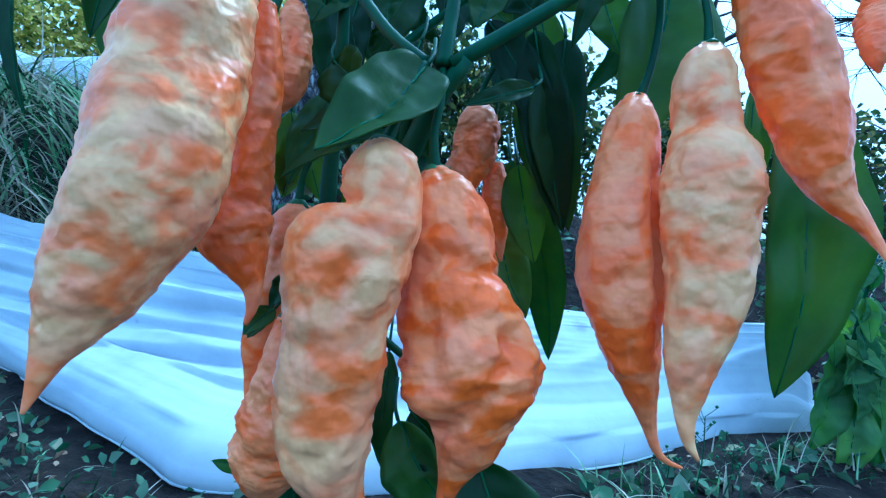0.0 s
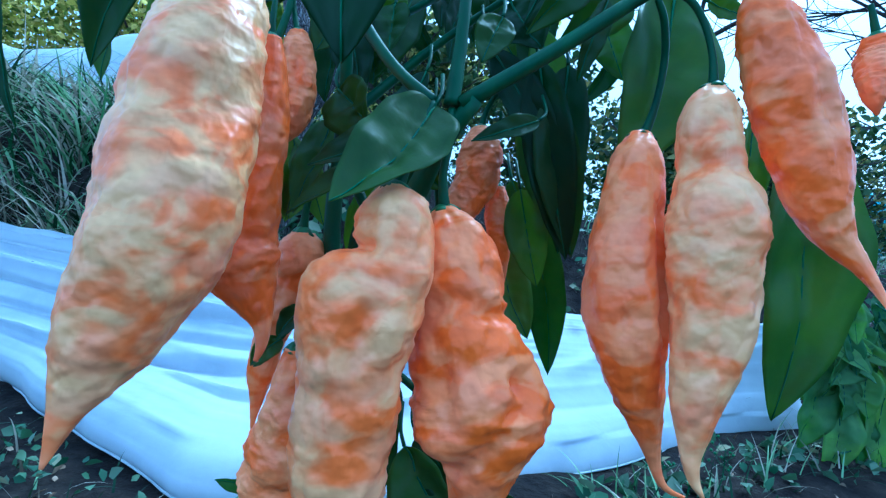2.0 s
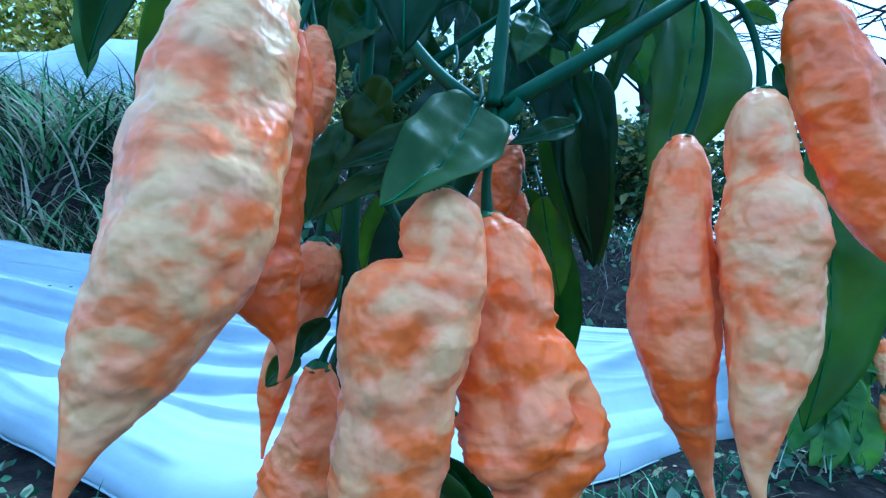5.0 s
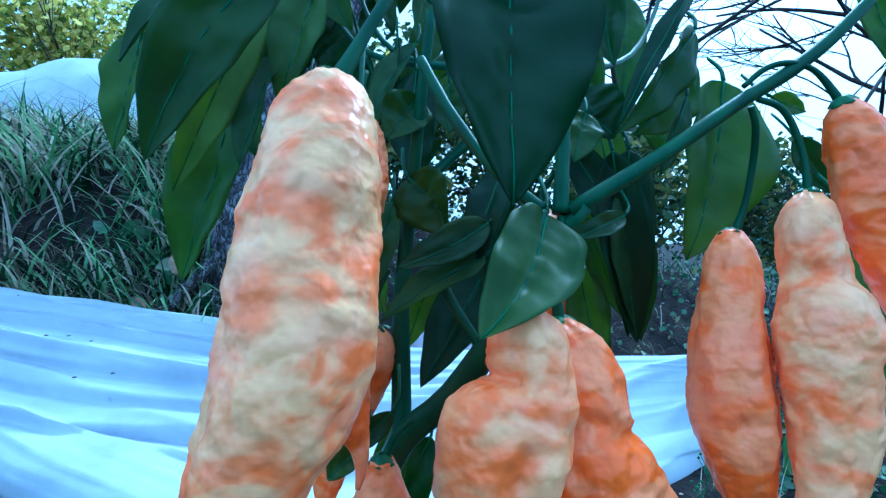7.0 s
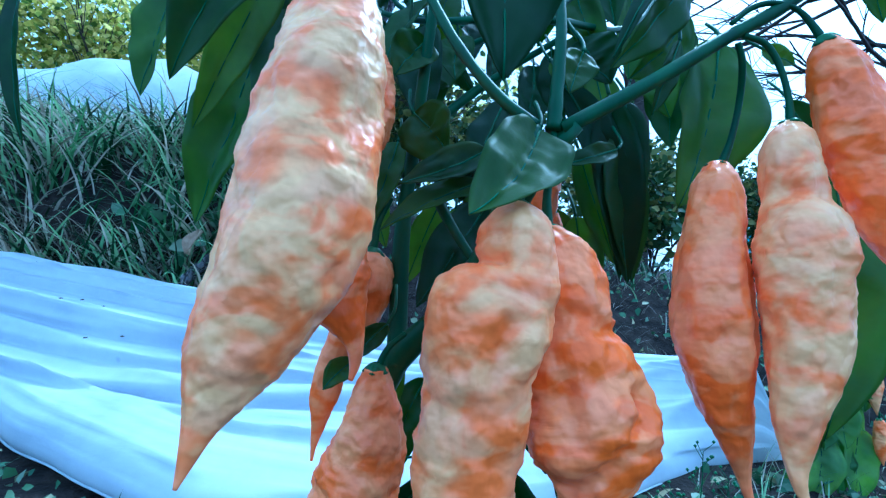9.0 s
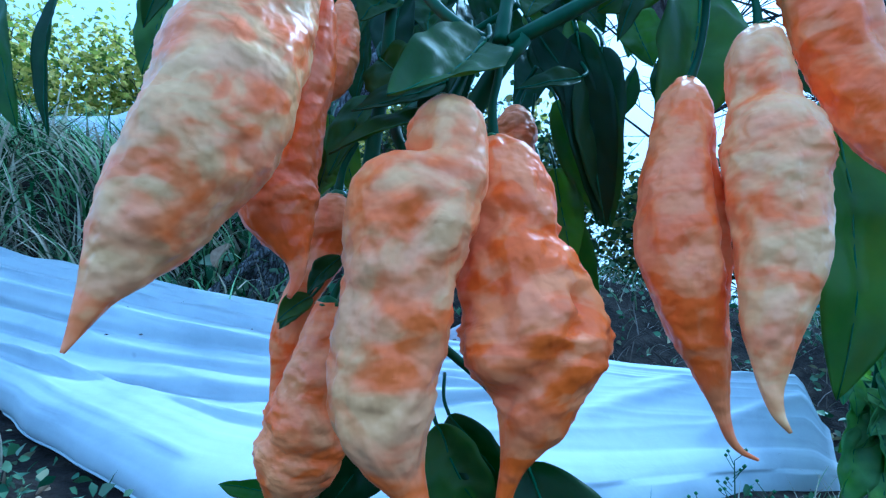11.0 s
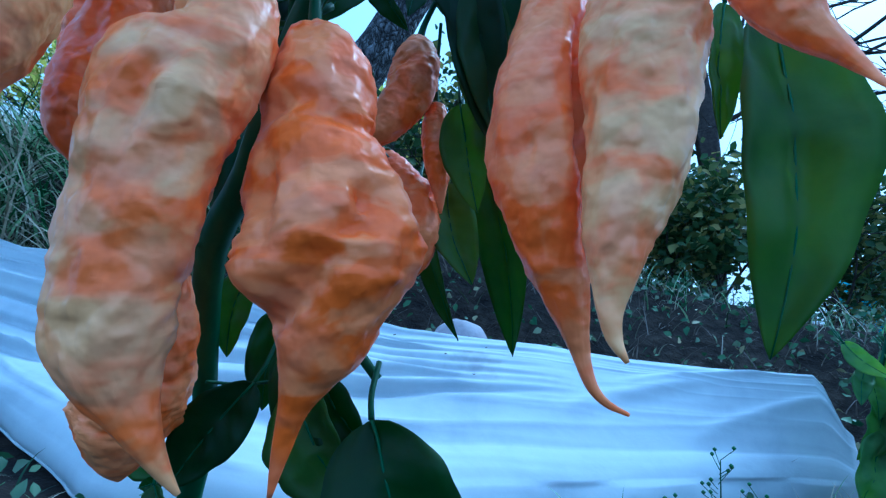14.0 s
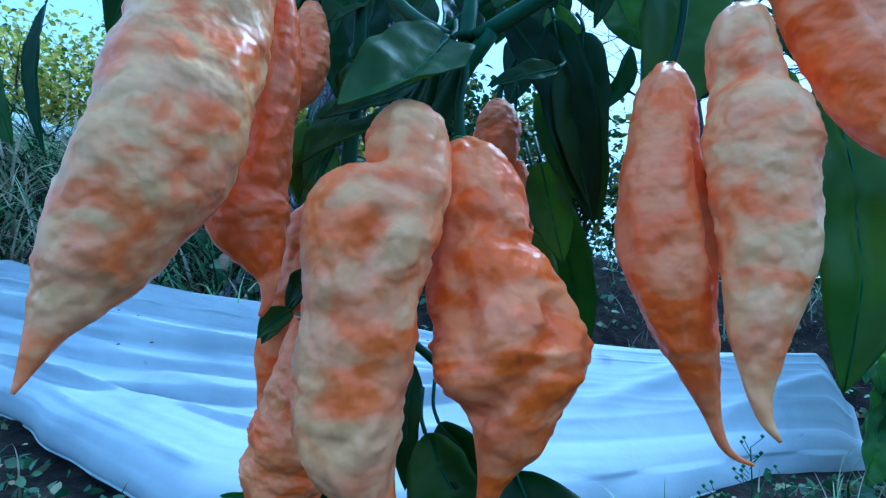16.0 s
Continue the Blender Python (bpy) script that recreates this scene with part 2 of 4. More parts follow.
def stalk(name, points, radii, material, parent, count=28, ring=10):
    rnd = random.random() * 50
    v, f = tube(points, radii, count, ring, lambda u, a, c: 1 + 0.12 * noise.noise(Vector((a, u * 9, rnd))))
    return link(name, v, f, material, parent)


def empty(name, at):
    ob = new(name)
    ob.location = at
    ob.empty_display_size = 0.01
    return ob


def keep_place(ob, parent):
    ob.parent = parent
    ob.matrix_parent_inverse = Matrix.Translation(-parent.location)
    return ob


# ---- ground ----
def step(a, b, x):
    t = min(1.0, max(0.0, (x - a) / (b - a)))
    return t * t * (3 - 2 * t)


def height(x, y):
    """The garden slopes down to one side; a bank rises behind the covered bed and climbs on to one side."""
    z = 0.012 - 0.155 * 2.2 * math.tanh(x / 2.2)
    z += step(0.6, 1.12, y) * (0.33 - 0.09 * math.tanh(x * 1.8))
    z += 0.2 * min(max(y - 1.1, 0.0), 3.2) * (0.5 - 0.5 * math.tanh(x * 1.5 + 0.6))
    z += 0.015 * noise.noise(Vector((x * 4, y * 4, 0))) + 0.006 * noise.noise(Vector((x * 18, y * 18, 3)))
    return z


def ground():
    xs = np.concatenate([-np.geomspace(600, 2.2, 26), np.linspace(-2, 2, 110), np.geomspace(2.2, 600, 26)])
    ys = np.concatenate([-np.geomspace(600, 1.6, 22), np.linspace(-1.5, 2.2, 100), np.geomspace(2.4, 600, 26)])
    verts = [(x, y, height(x, y)) for y in ys for x in xs]
    w = len(xs)
    faces = [(j * w + i, j * w + i + 1, (j + 1) * w + i + 1, (j + 1) * w + i) for j in range(len(ys) - 1) for i in range(w - 1)]
    tagged(link("ground", verts, faces, soil), "dark garden soil rising to a bank", "ground", kind="structure")


ground()


# ---- covered bed ----
def lerp_table(table, x):
    return np.array([np.interp(x, [r[0] for r in table], [r[k] for r in table]) for k in range(1, len(table[0]))])


CREST = [(-1.9, 0.59, 0.5), (-0.61, 0.576, 0.248), (-0.4, 0.576, 0.207), (-0.3, 0.576, 0.186), (-0.05, 0.576, 0.136), (0.1, 0.576, 0.126), (0.2, 0.6, 0.11), (0.3, 0.625, 0.099), (0.38, 0.645, 0.093), (0.47, 0.66, 0.088)]
HEM = [(-1.9, 0.5, 0.29), (-0.62, 0.5, 0.108), (-0.41, 0.41, 0.076), (-0.36, 0.375, 0.067), (-0.3, 0.345, 0.058), (-0.235, 0.312, 0.049), (-0.19, 0.287, 0.042), (-0.1, 0.29, 0.028), (0.0, 0.335, 0.012), (0.06, 0.385, 0.003), (0.11, 0.41, -0.005), (0.185, 0.475, -0.017), (0.27, 0.54, -0.03), (0.38, 0.61, -0.046), (0.47, 0.645, -0.06)]


def row_cover():
    verts, faces = [], []
    nu, nv = 240, 190
    for i in range(nu):
        x = -1.9 + 2.37 * i / (nu - 1)
        cy, cz = lerp_table(CREST, x)
        hy, hz = lerp_table(HEM, x)
        by, bz = cy + 0.13, height(x, cy + 0.13) - 0.01
        end = step(0.43, 0.47, x)
        for j in range(nv):
            v = j / (nv - 1)
            if v < 0.62:
                u = v / 0.62
                y = hy + (cy - hy) * (u + 0.12 * math.sin(math.pi * u))
                z = hz + (cz - hz) * math.sin(u * math.pi / 2) ** 0.82
            else:
                u = (v - 0.62) / 0.38
                y, z = cy + (by - cy) * u, cz + (bz - cz) * u ** 1.6
            z -= end * 0.5 * (z - hz) * (1 - abs(2 * v - 1.24) * 0.5)
            amp = 0.35 + 0.65 * math.sin(math.pi * min(1, v * 1.1))
            # long folds that run along the bed and fan out towards one end
            fold = noise.noise(Vector((x * 0.8, v * 6 + x * 0.7, 1.7))) * 0.007
            ridge = 1 - abs(noise.noise(Vector((x * 0.55 + 5, v * 12 - x * 1.1, 4.1)))) * 2.4
            fold += max(0.0, ridge) ** 4 * 0.013
            ridge = 1 - abs(noise.noise(Vector((x * 0.9 + 15, v * 22 + x * 1.5, 9.1)))) * 2.6
            fold += max(0.0, ridge) ** 4 * 0.004
            fold += noise.noise(Vector((x * 9, v * 10, 8.0))) * 0.0016
            fold *= 1.0 - 0.88 * step(-0.2, 0.15, x)
            left = step(0.0, 0.25, 0.16 - x)
            pleat = 0.018 * (0.35 + 0.65 * left) * math.sin(math.pi * min(1.0, v / 0.12)) ** 0.7
            for v0, slope, reach, deep in ((0.1, 0.34, 0.07, 0.016), (0.17, 0.27, 0.06, 0.012), (0.24, 0.19, 0.05, 0.012), (0.31, 0.14, 0.05, 0.009), (0.38, 0.09, 0.045, 0.009), (0.46, 0.05, 0.04, 0.006), (0.54, 0.0, 0.03, 0.004)):
                off = v - v0 - slope * max(0.0, x + 0.42) - 0.012 * noise.noise(Vector((x * 4, v0 * 50, 2.0)))
                pleat -= left * 0.5 * deep * math.exp(-((off + 0.009) / 0.008) ** 2)
                if off > 0:
                    pleat += left * 0.55 * deep * min(1.0, off / 0.012) * math.exp(-off / reach)
            for v0, x0 in ((0.25, 0.15), (0.38, 0.22), (0.2, 0.3)):
                off = v - v0 - 1.1 * (x - x0)
                fold += 0.006 * math.exp(-(off / 0.03) ** 2) * step(0.0, 0.1, x - x0 + 0.08) * step(0.0, 0.12, x0 + 0.2 - x)
            z += fold * amp + 0.55 * pleat
            y -= fold * 0.6 * amp + 0.85 * pleat
            if v < 0.05:
                y += 0.012 * noise.noise(Vector((x * 14, 2.0, v * 6)))
                z = max(z, height(x, y) - 0.004)
            verts.append((x, y, z))
    for i in range(nu - 1):
        for j in range(nv - 1):
            a = i * nv + j
            faces.append((a, a + nv, a + nv + 1, a + 1))
    top = empty("row_cover", (-0.2, 0.45, 0.05))
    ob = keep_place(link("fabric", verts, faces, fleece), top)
    rolled = [verts[i * nv] for i in range(0, nu, 2)]
    v, f = tube([(p[0], p[1] - 0.001, p[2] + 0.001) for p in rolled], [0.0009] * len(rolled), 200, 7)
    keep_place(link("hem", v, f, fleece), top)
    so = ob.modifiers.new("thickness", "SOLIDIFY")
    so.thickness = 0.0012
    # dark plant crumbs that lie on the fabric
    r = random.Random(77)
    bits, quads = [], []
    for _ in range(26):
        x, y, z = verts[r.randint(90, nu - 30) * nv + r.randint(40, 110)]
        s, n = r.uniform(0.0006, 0.0018), len(bits)
        a = r.uniform(0, math.pi)
        for k in range(5):
            q = a + k * math.tau / 5
            bits.append((x + s * 1.7 * math.cos(q), y + s * math.sin(q) * 0.7 - 0.0015, z + 0.0018 + s * math.sin(q) * 0.4))
        bits.append((x, y - 0.002, z + 0.0026))
        quads += [(n + k, n + (k + 1) % 5, n + 5) for k in range(5)]
    tagged(link("plant_crumbs", bits, quads, twig_bark), "dark plant crumbs scattered on the white cover", "debris", kind="stuff")
    tagged(top, "white fleece row cover draped in long folds over a bed", "row cover")


row_cover()


def far_cover(x, y, length, rise):
    verts, faces = [], []
    for i in range(60):
        s = i / 59
        for j in range(25):
            a = math.pi * j / 24
            px = x + (s - 0.5) * length
            py = y - math.cos(a) * rise * 1.3
            z = height(px, y) + math.sin(a) * rise * (0.8 + 0.2 * math.sin(s * 9)) + 0.05 * noise.noise(Vector((s * 9, a * 2, 3)))
            verts.append((px, py, z))
    for i in range(59):
        for j in range(24):
            a = i * 25 + j
            faces.append((a, a + 25, a + 26, a + 1))
    top = empty("row_cover", (x, y, height(x, y)))
    keep_place(link("fabric", verts, faces, fleece), top)
    v, f = tube([verts[i * 25] for i in range(0, 60, 2)], [0.006] * 30, 60, 6)
    keep_place(link("hem", v, f, fleece), top)
    tagged(top, "white fleece tunnel over a bed on the bank", "row cover")


far_cover(-2.25, 2.75, 2.3, 0.42)

# ---- chili plant ----
plant = empty("chili_plant", (-0.088, 0.24, 0.02))
tagged(plant, "tall green chili plant with glossy dark leaves", "plant")


def leaf(parent, base, tip, width, twist, bend, material=None):
    """A pointed leaf with a sunk midrib, wavy margins and thickness. twist: degrees out of the plane that faces the front."""
    base, tip = Vector(base), Vector(tip)
    axis = (tip - base)
    length = axis.length
    axis.normalize()
    side = axis.cross(Vector((0, 1, 0.15)))
    side.normalize()
    side.rotate(Matrix.Rotation(radians(twist), 3, axis))
    normal = side.cross(axis)
    if normal.y > 0:
        normal.negate()
    seed = random.random() * 90
    curl, sway = random.uniform(-0.5, 0.5), random.uniform(-0.07, 0.07)
    flat_side, flat_normal = side.copy(), normal.copy()
    nu, nv = 37, 11
    rows = []
    for i in range(nu):
        u = i / (nu - 1)
        w = width * 0.5 * (2.75 * u ** 0.6 * (1 - u) ** 0.9 + 0.004)
        turn = Matrix.Rotation(curl * (u - 0.35), 3, axis)
        side, normal = turn @ flat_side, turn @ flat_normal
        mid = base + axis * (u * length) + flat_side * (sway * length * math.sin(math.pi * u)) + flat_normal * (bend * length * (math.sin(math.pi * u) * 0.55 - 0.1 * u))
        for j in range(nv):
            s = 2 * j / (nv - 1) - 1
            wave = (w / (0.5 * width)) * 0.15 * width * noise.noise(Vector((u * 5, s * 1.6, seed)))
            vein = (w / (0.5 * width)) * 0.045 * width * abs(math.sin((u * 8 - abs(s) * 1.4) * math.pi)) * (1 - abs(s))
            cup = (w / (0.5 * width)) * width * (0.16 * abs(s) ** 1.4 - 0.05 * math.exp(-(s * 5) ** 2))
            rows.append(mid + side * (s * w * (1 + 0.08 * noise.noise(Vector((u * 7, s, seed + 9))))) + normal * (cup + wave - vein))
    normal = flat_normal
    low = [p - normal * 0.0004 for p in rows]
    n = len(rows)
    faces = []
    for i in range(nu - 1):
        for j in range(nv - 1):
            a = i * nv + j
            faces.append((a, a + 1, a + nv + 1, a + nv))
            faces.append((n + a, n + a + nv, n + a + nv + 1, n + a + 1))
    rim = [i * nv for i in range(nu)] + [(nu - 1) * nv + j for j in range(1, nv)] + [i * nv + nv - 1 for i in range(nu - 2, -1, -1)] + list(range(nv - 2, 0, -1))
    for k in range(len(rim)):
        a, b = rim[k], rim[(k + 1) % len(rim)]
        faces.append((a, b, n + b, n + a))
    ob = link("leaf", rows + low, faces, material or leaf_green)
    keep_place(ob, parent)
    centre = [tuple(rows[i * nv + nv // 2] + normal * 0.0003) for i in range(0, nu, 4)]
    rad = [0.0002 + 0.011 * width * (1 - i / len(centre)) for i in range(len(centre))]
    v, f = tube(centre, rad, 14, 6)
    rib = link("midrib", v, f, rib_green)
    rib.parent = ob
    back = base - axis * 0.004
    v, f = tube([tuple(base + normal * 0.0002), tuple(back + Vector((0, 0.003, 0.003))), tuple(back + Vector((0, 0.012, 0.012)))], (0.0006 + 0.012 * width, 0.0006 + 0.01 * width, 0.0006 + 0.01 * width), 8, 6)
    link("petiole", v, f, stem_green).parent = ob
    return ob


skins = {}


def chili(spine, pedicel, pale, deep, label, dents=(), flat=(1.0, 0)):
    """A wrinkled superhot chili: spine of (x, y, z, radius) from its shoulder to its tail.
    dents: (place along it, degrees round it from the front, depth, length, degrees wide).
    flat: its thickness against its width, and the side that the width points to."""
    key = (pale, deep)
    if key not in skins:
        skins[key] = chili_skin("chili_skin", pale, deep)
    top = empty("chili_pepper", spine[0][:3])
    tagged(top, label, "chili pepper", "chilies on the plant")
    seed = random.random() * 100

    def shape(u, a, c):
        fade = min(1.0, (1 - u) * 3.2)
        q = Vector((math.cos(a) * 1.3, math.sin(a) * 1.3, u * 9 + seed))
        lumps = noise.noise(q) * 0.2 + noise.noise(q * 2.3) * 0.15 + noise.noise(q * 4.1) * 0.07
        creases = -0.16 * max(0.0, 0.25 - abs(noise.noise(Vector((math.cos(a) * 0.9, math.sin(a) * 0.9, u * 5 + seed + 31))))) * 4 * 0.5
        rings = 0.035 * noise.noise(Vector((a * 0.4, u * 42, seed)))
        round_it = math.degrees(math.atan2(c[0], -c[1]))
        for u0, a0, deep_, lu, la in dents:
            da = (round_it - a0 + 180) % 360 - 180
            fold = math.exp(-((u - u0) / lu) ** 2 - (da / la) ** 2)
            lumps -= fold * deep_ / 0.42
        along = radians(round_it - flat[1])
        oval = flat[0] / math.hypot(flat[0] * math.cos(along), math.sin(along))
        oval = 1 + (oval - 1) * min(1.0, u * 3, (1 - u) * 3)
        return oval * (0.99 + fade * (lumps * 0.42 + creases * 0.5 + rings * 0.5 + 0.05 * noise.noise(q * 6)))

    v, f = tube([p[:3] for p in spine], [p[3] for p in spine], 110, 56, shape)
    keep_place(link("fruit", v, f, skins[key]), top)
    r = spine[1][3]
    v, f = tube(pedicel, [r * 0.24] + [r * 0.15] * (len(pedicel) - 2) + [r * 0.13], 30, 10)
    ped = keep_place(link("pedicel", v, f, stem_green), top)
    # a cap of pointed sepals that sits on the shoulder
    a, b = Vector(spine[0][:3]), Vector(spine[1][:3])
    d = (a - b).normalized()
    s = d.orthogonal().normalized()
    n = d.cross(s)
    verts, faces = [], []
    ring = 30
    for i in range(6):
        for j in range(ring):
            ang = math.tau * j / ring
            reach = (0.2 + 0.62 * i / 5 * (1 + 0.22 * math.cos(ang * 5)))
            p = a + (s * math.cos(ang) + n * math.sin(ang)) * r * reach * 0.62 + d * r * (0.2 - 0.38 * (i / 5) ** 1.6)
            verts.append(p)
    for i in range(5):
        for j in range(ring):
            k = (j + 1) % ring
            faces.append((i * ring + j, i * ring + k, (i + 1) * ring + k, (i + 1) * ring + j))
    cap = keep_place(link("calyx", verts, faces, calyx_green), top)
    cap.modifiers.new("thickness", "SOLIDIFY").thickness = 0.0007
    return top


chili([(-0.0607, 0.1204, 0.3094, 0.0068), (-0.0606, 0.1142, 0.2988, 0.0145), (-0.0621, 0.1081, 0.2839, 0.0173), (-0.0648, 0.1022, 0.2655, 0.0191), (-0.0663, 0.097, 0.2467, 0.0198), (-0.0687, 0.0925, 0.2287, 0.0199), (-0.075, 0.0885, 0.2116, 0.0175), (-0.0817, 0.0848, 0.1971, 0.0135), (-0.0854, 0.0809, 0.1871, 0.0087), (-0.0877, 0.0777, 0.1794, 0.0046), (-0.0898, 0.0755, 0.172, 0.0022), (-0.0915, 0.0736, 0.1659, 0.0005)],
      [(-0.0607, 0.1179, 0.3051), (-0.05, 0.125, 0.3259), (-0.0402, 0.13, 0.3441), (-0.034, 0.14, 0.3658)], 0.78, 0.18, 'long pale cream and peach wrinkled chili, the largest on the plant',
      [(0.3, 15, 0.07, 0.03, 40), (0.45, -30, 0.08, 0.04, 30), (0.6, 10, 0.09, 0.03, 35)])
chili([(-0.0064, 0.1059, 0.2363, 0.005), (-0.0058, 0.1042, 0.2305, 0.0109), (-0.0054, 0.1025, 0.2238, 0.0126), (-0.0066, 0.1007, 0.2162, 0.0142), (-0.0107, 0.0991, 0.2081, 0.0167), (-0.015, 0.0978, 0.1997, 0.0183), (-0.0176, 0.0968, 0.1906, 0.0172), (-0.019, 0.096, 0.1813, 0.0162), (-0.0201, 0.0957, 0.172, 0.0156), (-0.0213, 0.0957, 0.163, 0.0153), (-0.0222, 0.0956, 0.1542, 0.0146), (-0.0216, 0.0958, 0.1456, 0.0133), (-0.0194, 0.0964, 0.138, 0.0096), (-0.0164, 0.0974, 0.1313, 0.0058), (-0.0134, 0.0985, 0.1253, 0.0035), (-0.0106, 0.0998, 0.1201, 0.0019), (-0.0079, 0.1015, 0.1153, 0.0006)],
      [(-0.0062, 0.1052, 0.234), (-0.0019, 0.109, 0.2437), (0.0012, 0.115, 0.2548), (0.0061, 0.122, 0.2662)], 0.62, 0.3, 'cream and peach blistered chili with a kinked neck',
      [(0.185, -38, 0.34, 0.022, 30), (0.19, -75, 0.42, 0.03, 34), (0.14, -34, 0.14, 0.045, 20), (0.27, -62, -0.16, 0.05, 40), (0.34, 18, 0.2, 0.09, 11), (0.3, 45, -0.1, 0.12, 20), (0.46, -8, 0.12, 0.022, 45), (0.54, 30, 0.1, 0.022, 40), (0.6, -30, 0.1, 0.02, 40)], (0.72, 82))
chili([(0.0085, 0.1223, 0.23, 0.0046), (0.0099, 0.1202, 0.2242, 0.0099), (0.0122, 0.1181, 0.2161, 0.0133), (0.013, 0.1164, 0.2075, 0.0147), (0.0127, 0.1149, 0.1994, 0.0158), (0.0137, 0.1135, 0.1908, 0.0179), (0.0162, 0.1122, 0.1816, 0.0187), (0.0182, 0.1113, 0.1734, 0.0216), (0.0188, 0.1108, 0.1662, 0.022), (0.019, 0.1103, 0.1592, 0.0199), (0.0189, 0.1101, 0.1522, 0.0148), (0.0177, 0.1101, 0.1455, 0.0112), (0.015, 0.1104, 0.1387, 0.007), (0.012, 0.111, 0.131, 0.0036), (0.0093, 0.1118, 0.1219, 0.0022), (0.0066, 0.1131, 0.1116, 0.0006)],
      [(0.009, 0.1215, 0.2277), (0.0088, 0.121, 0.2418), (0.011, 0.122, 0.253), (0.0122, 0.124, 0.2648)], 0.02, 0.5, 'salmon orange bulging chili with a thin pointed tail',
      [(0.26, -20, 0.2, 0.025, 50), (0.3, 60, 0.16, 0.03, 50), (0.3, -50, 0.1, 0.04, 40), (0.7, -58, 0.35, 0.025, 22), (0.665, -32, 0.28, 0.024, 21), (0.635, -12, 0.33, 0.024, 19), (0.6, 5, 0.33, 0.024, 18), (0.56, 21, 0.33, 0.024, 18), (0.51, 38, 0.28, 0.024, 19), (0.46, 52, 0.35, 0.03, 13), (0.6, -45, -0.16, 0.05, 35), (0.54, 12, -0.12, 0.05, 25), (0.42, -35, 0.2, 0.07, 12)], (0.8, 82))
chili([(0.08, 0.1395, 0.2562, 0.0048), (0.0781, 0.1368, 0.2483, 0.0087), (0.0759, 0.1345, 0.2387, 0.0103), (0.0736, 0.1325, 0.2267, 0.0116), (0.0718, 0.1308, 0.2134, 0.0139), (0.0708, 0.1293, 0.2003, 0.0146), (0.0712, 0.1282, 0.1877, 0.014), (0.0724, 0.1274, 0.1762, 0.0115), (0.074, 0.127, 0.1658, 0.0089), (0.0757, 0.1268, 0.1574, 0.0061), (0.0773, 0.127, 0.1497, 0.0037), (0.0791, 0.1275, 0.1417, 0.0021), (0.0813, 0.1283, 0.1354, 0.0015), (0.0849, 0.1295, 0.1313, 0.001), (0.0903, 0.1308, 0.1285, 0.0005)],
      [(0.0792, 0.1384, 0.2531), (0.0842, 0.137, 0.2664), (0.0869, 0.135, 0.2818), (0.085, 0.13, 0.2933), (0.0822, 0.128, 0.3)], 0.16, 0.42, 'orange and peach wrinkled slender chili',
      [(0.25, 46, 0.32, 0.07, 15), (0.38, 48, 0.4, 0.09, 15), (0.52, 58, 0.22, 0.06, 20), (0.4, -30, 0.08, 0.03, 30), (0.55, -10, 0.09, 0.03, 40)])
chili([(0.0993, 0.1257, 0.2685, 0.0039), (0.0973, 0.1237, 0.2617, 0.0081), (0.0953, 0.1217, 0.2528, 0.0097), (0.0951, 0.1198, 0.2424, 0.0102), (0.0956, 0.1182, 0.2319, 0.0135), (0.0951, 0.1166, 0.2221, 0.0154), (0.0936, 0.1148, 0.2122, 0.0147), (0.0918, 0.113, 0.2011, 0.0129), (0.0898, 0.1113, 0.1896, 0.0118), (0.0869, 0.1096, 0.1781, 0.0096), (0.0843, 0.1081, 0.1683, 0.0073), (0.0827, 0.1067, 0.1604, 0.0049), (0.0815, 0.1053, 0.1535, 0.0028), (0.0818, 0.1039, 0.1478, 0.0017), (0.0838, 0.1026, 0.1432, 0.0005)],
      [(0.0985, 0.1249, 0.2658), (0.099, 0.126, 0.279), (0.0968, 0.127, 0.2911), (0.092, 0.127, 0.299), (0.084, 0.127, 0.3023)], 0.7, 0.2, 'pale peach and cream long wrinkled chili',
      [(0.22, -40, 0.26, 0.02, 45), (0.24, 30, 0.2, 0.02, 45), (0.5, 0, 0.12, 0.12, 12), (0.42, 55, 0.12, 0.05, 20)])
chili([(0.1116, 0.1237, 0.2995, 0.0034), (0.1134, 0.1241, 0.2945, 0.0072), (0.1158, 0.1239, 0.2864, 0.0097), (0.1185, 0.1232, 0.2764, 0.0111), (0.1214, 0.1221, 0.2653, 0.0127), (0.124, 0.1204, 0.2534, 0.0126), (0.1255, 0.1181, 0.2409, 0.0114), (0.1261, 0.1152, 0.2285, 0.0085), (0.1285, 0.112, 0.2181, 0.0052), (0.1328, 0.1083, 0.2098, 0.0027), (0.1344, 0.1035, 0.2024, 0.0013), (0.1341, 0.0983, 0.1962, 0.0005)],
      [(0.1123, 0.1238, 0.2975), (0.1052, 0.126, 0.3104), (0.096, 0.126, 0.314), (0.0877, 0.127, 0.3128), (0.0799, 0.128, 0.307)], 0.05, 0.75, 'deep orange ridged chili with a thin curved tail',
      [(0.45, 5, 0.2, 0.12, 16), (0.4, -45, 0.14, 0.1, 14), (0.5, 48, 0.14, 0.1, 14)])
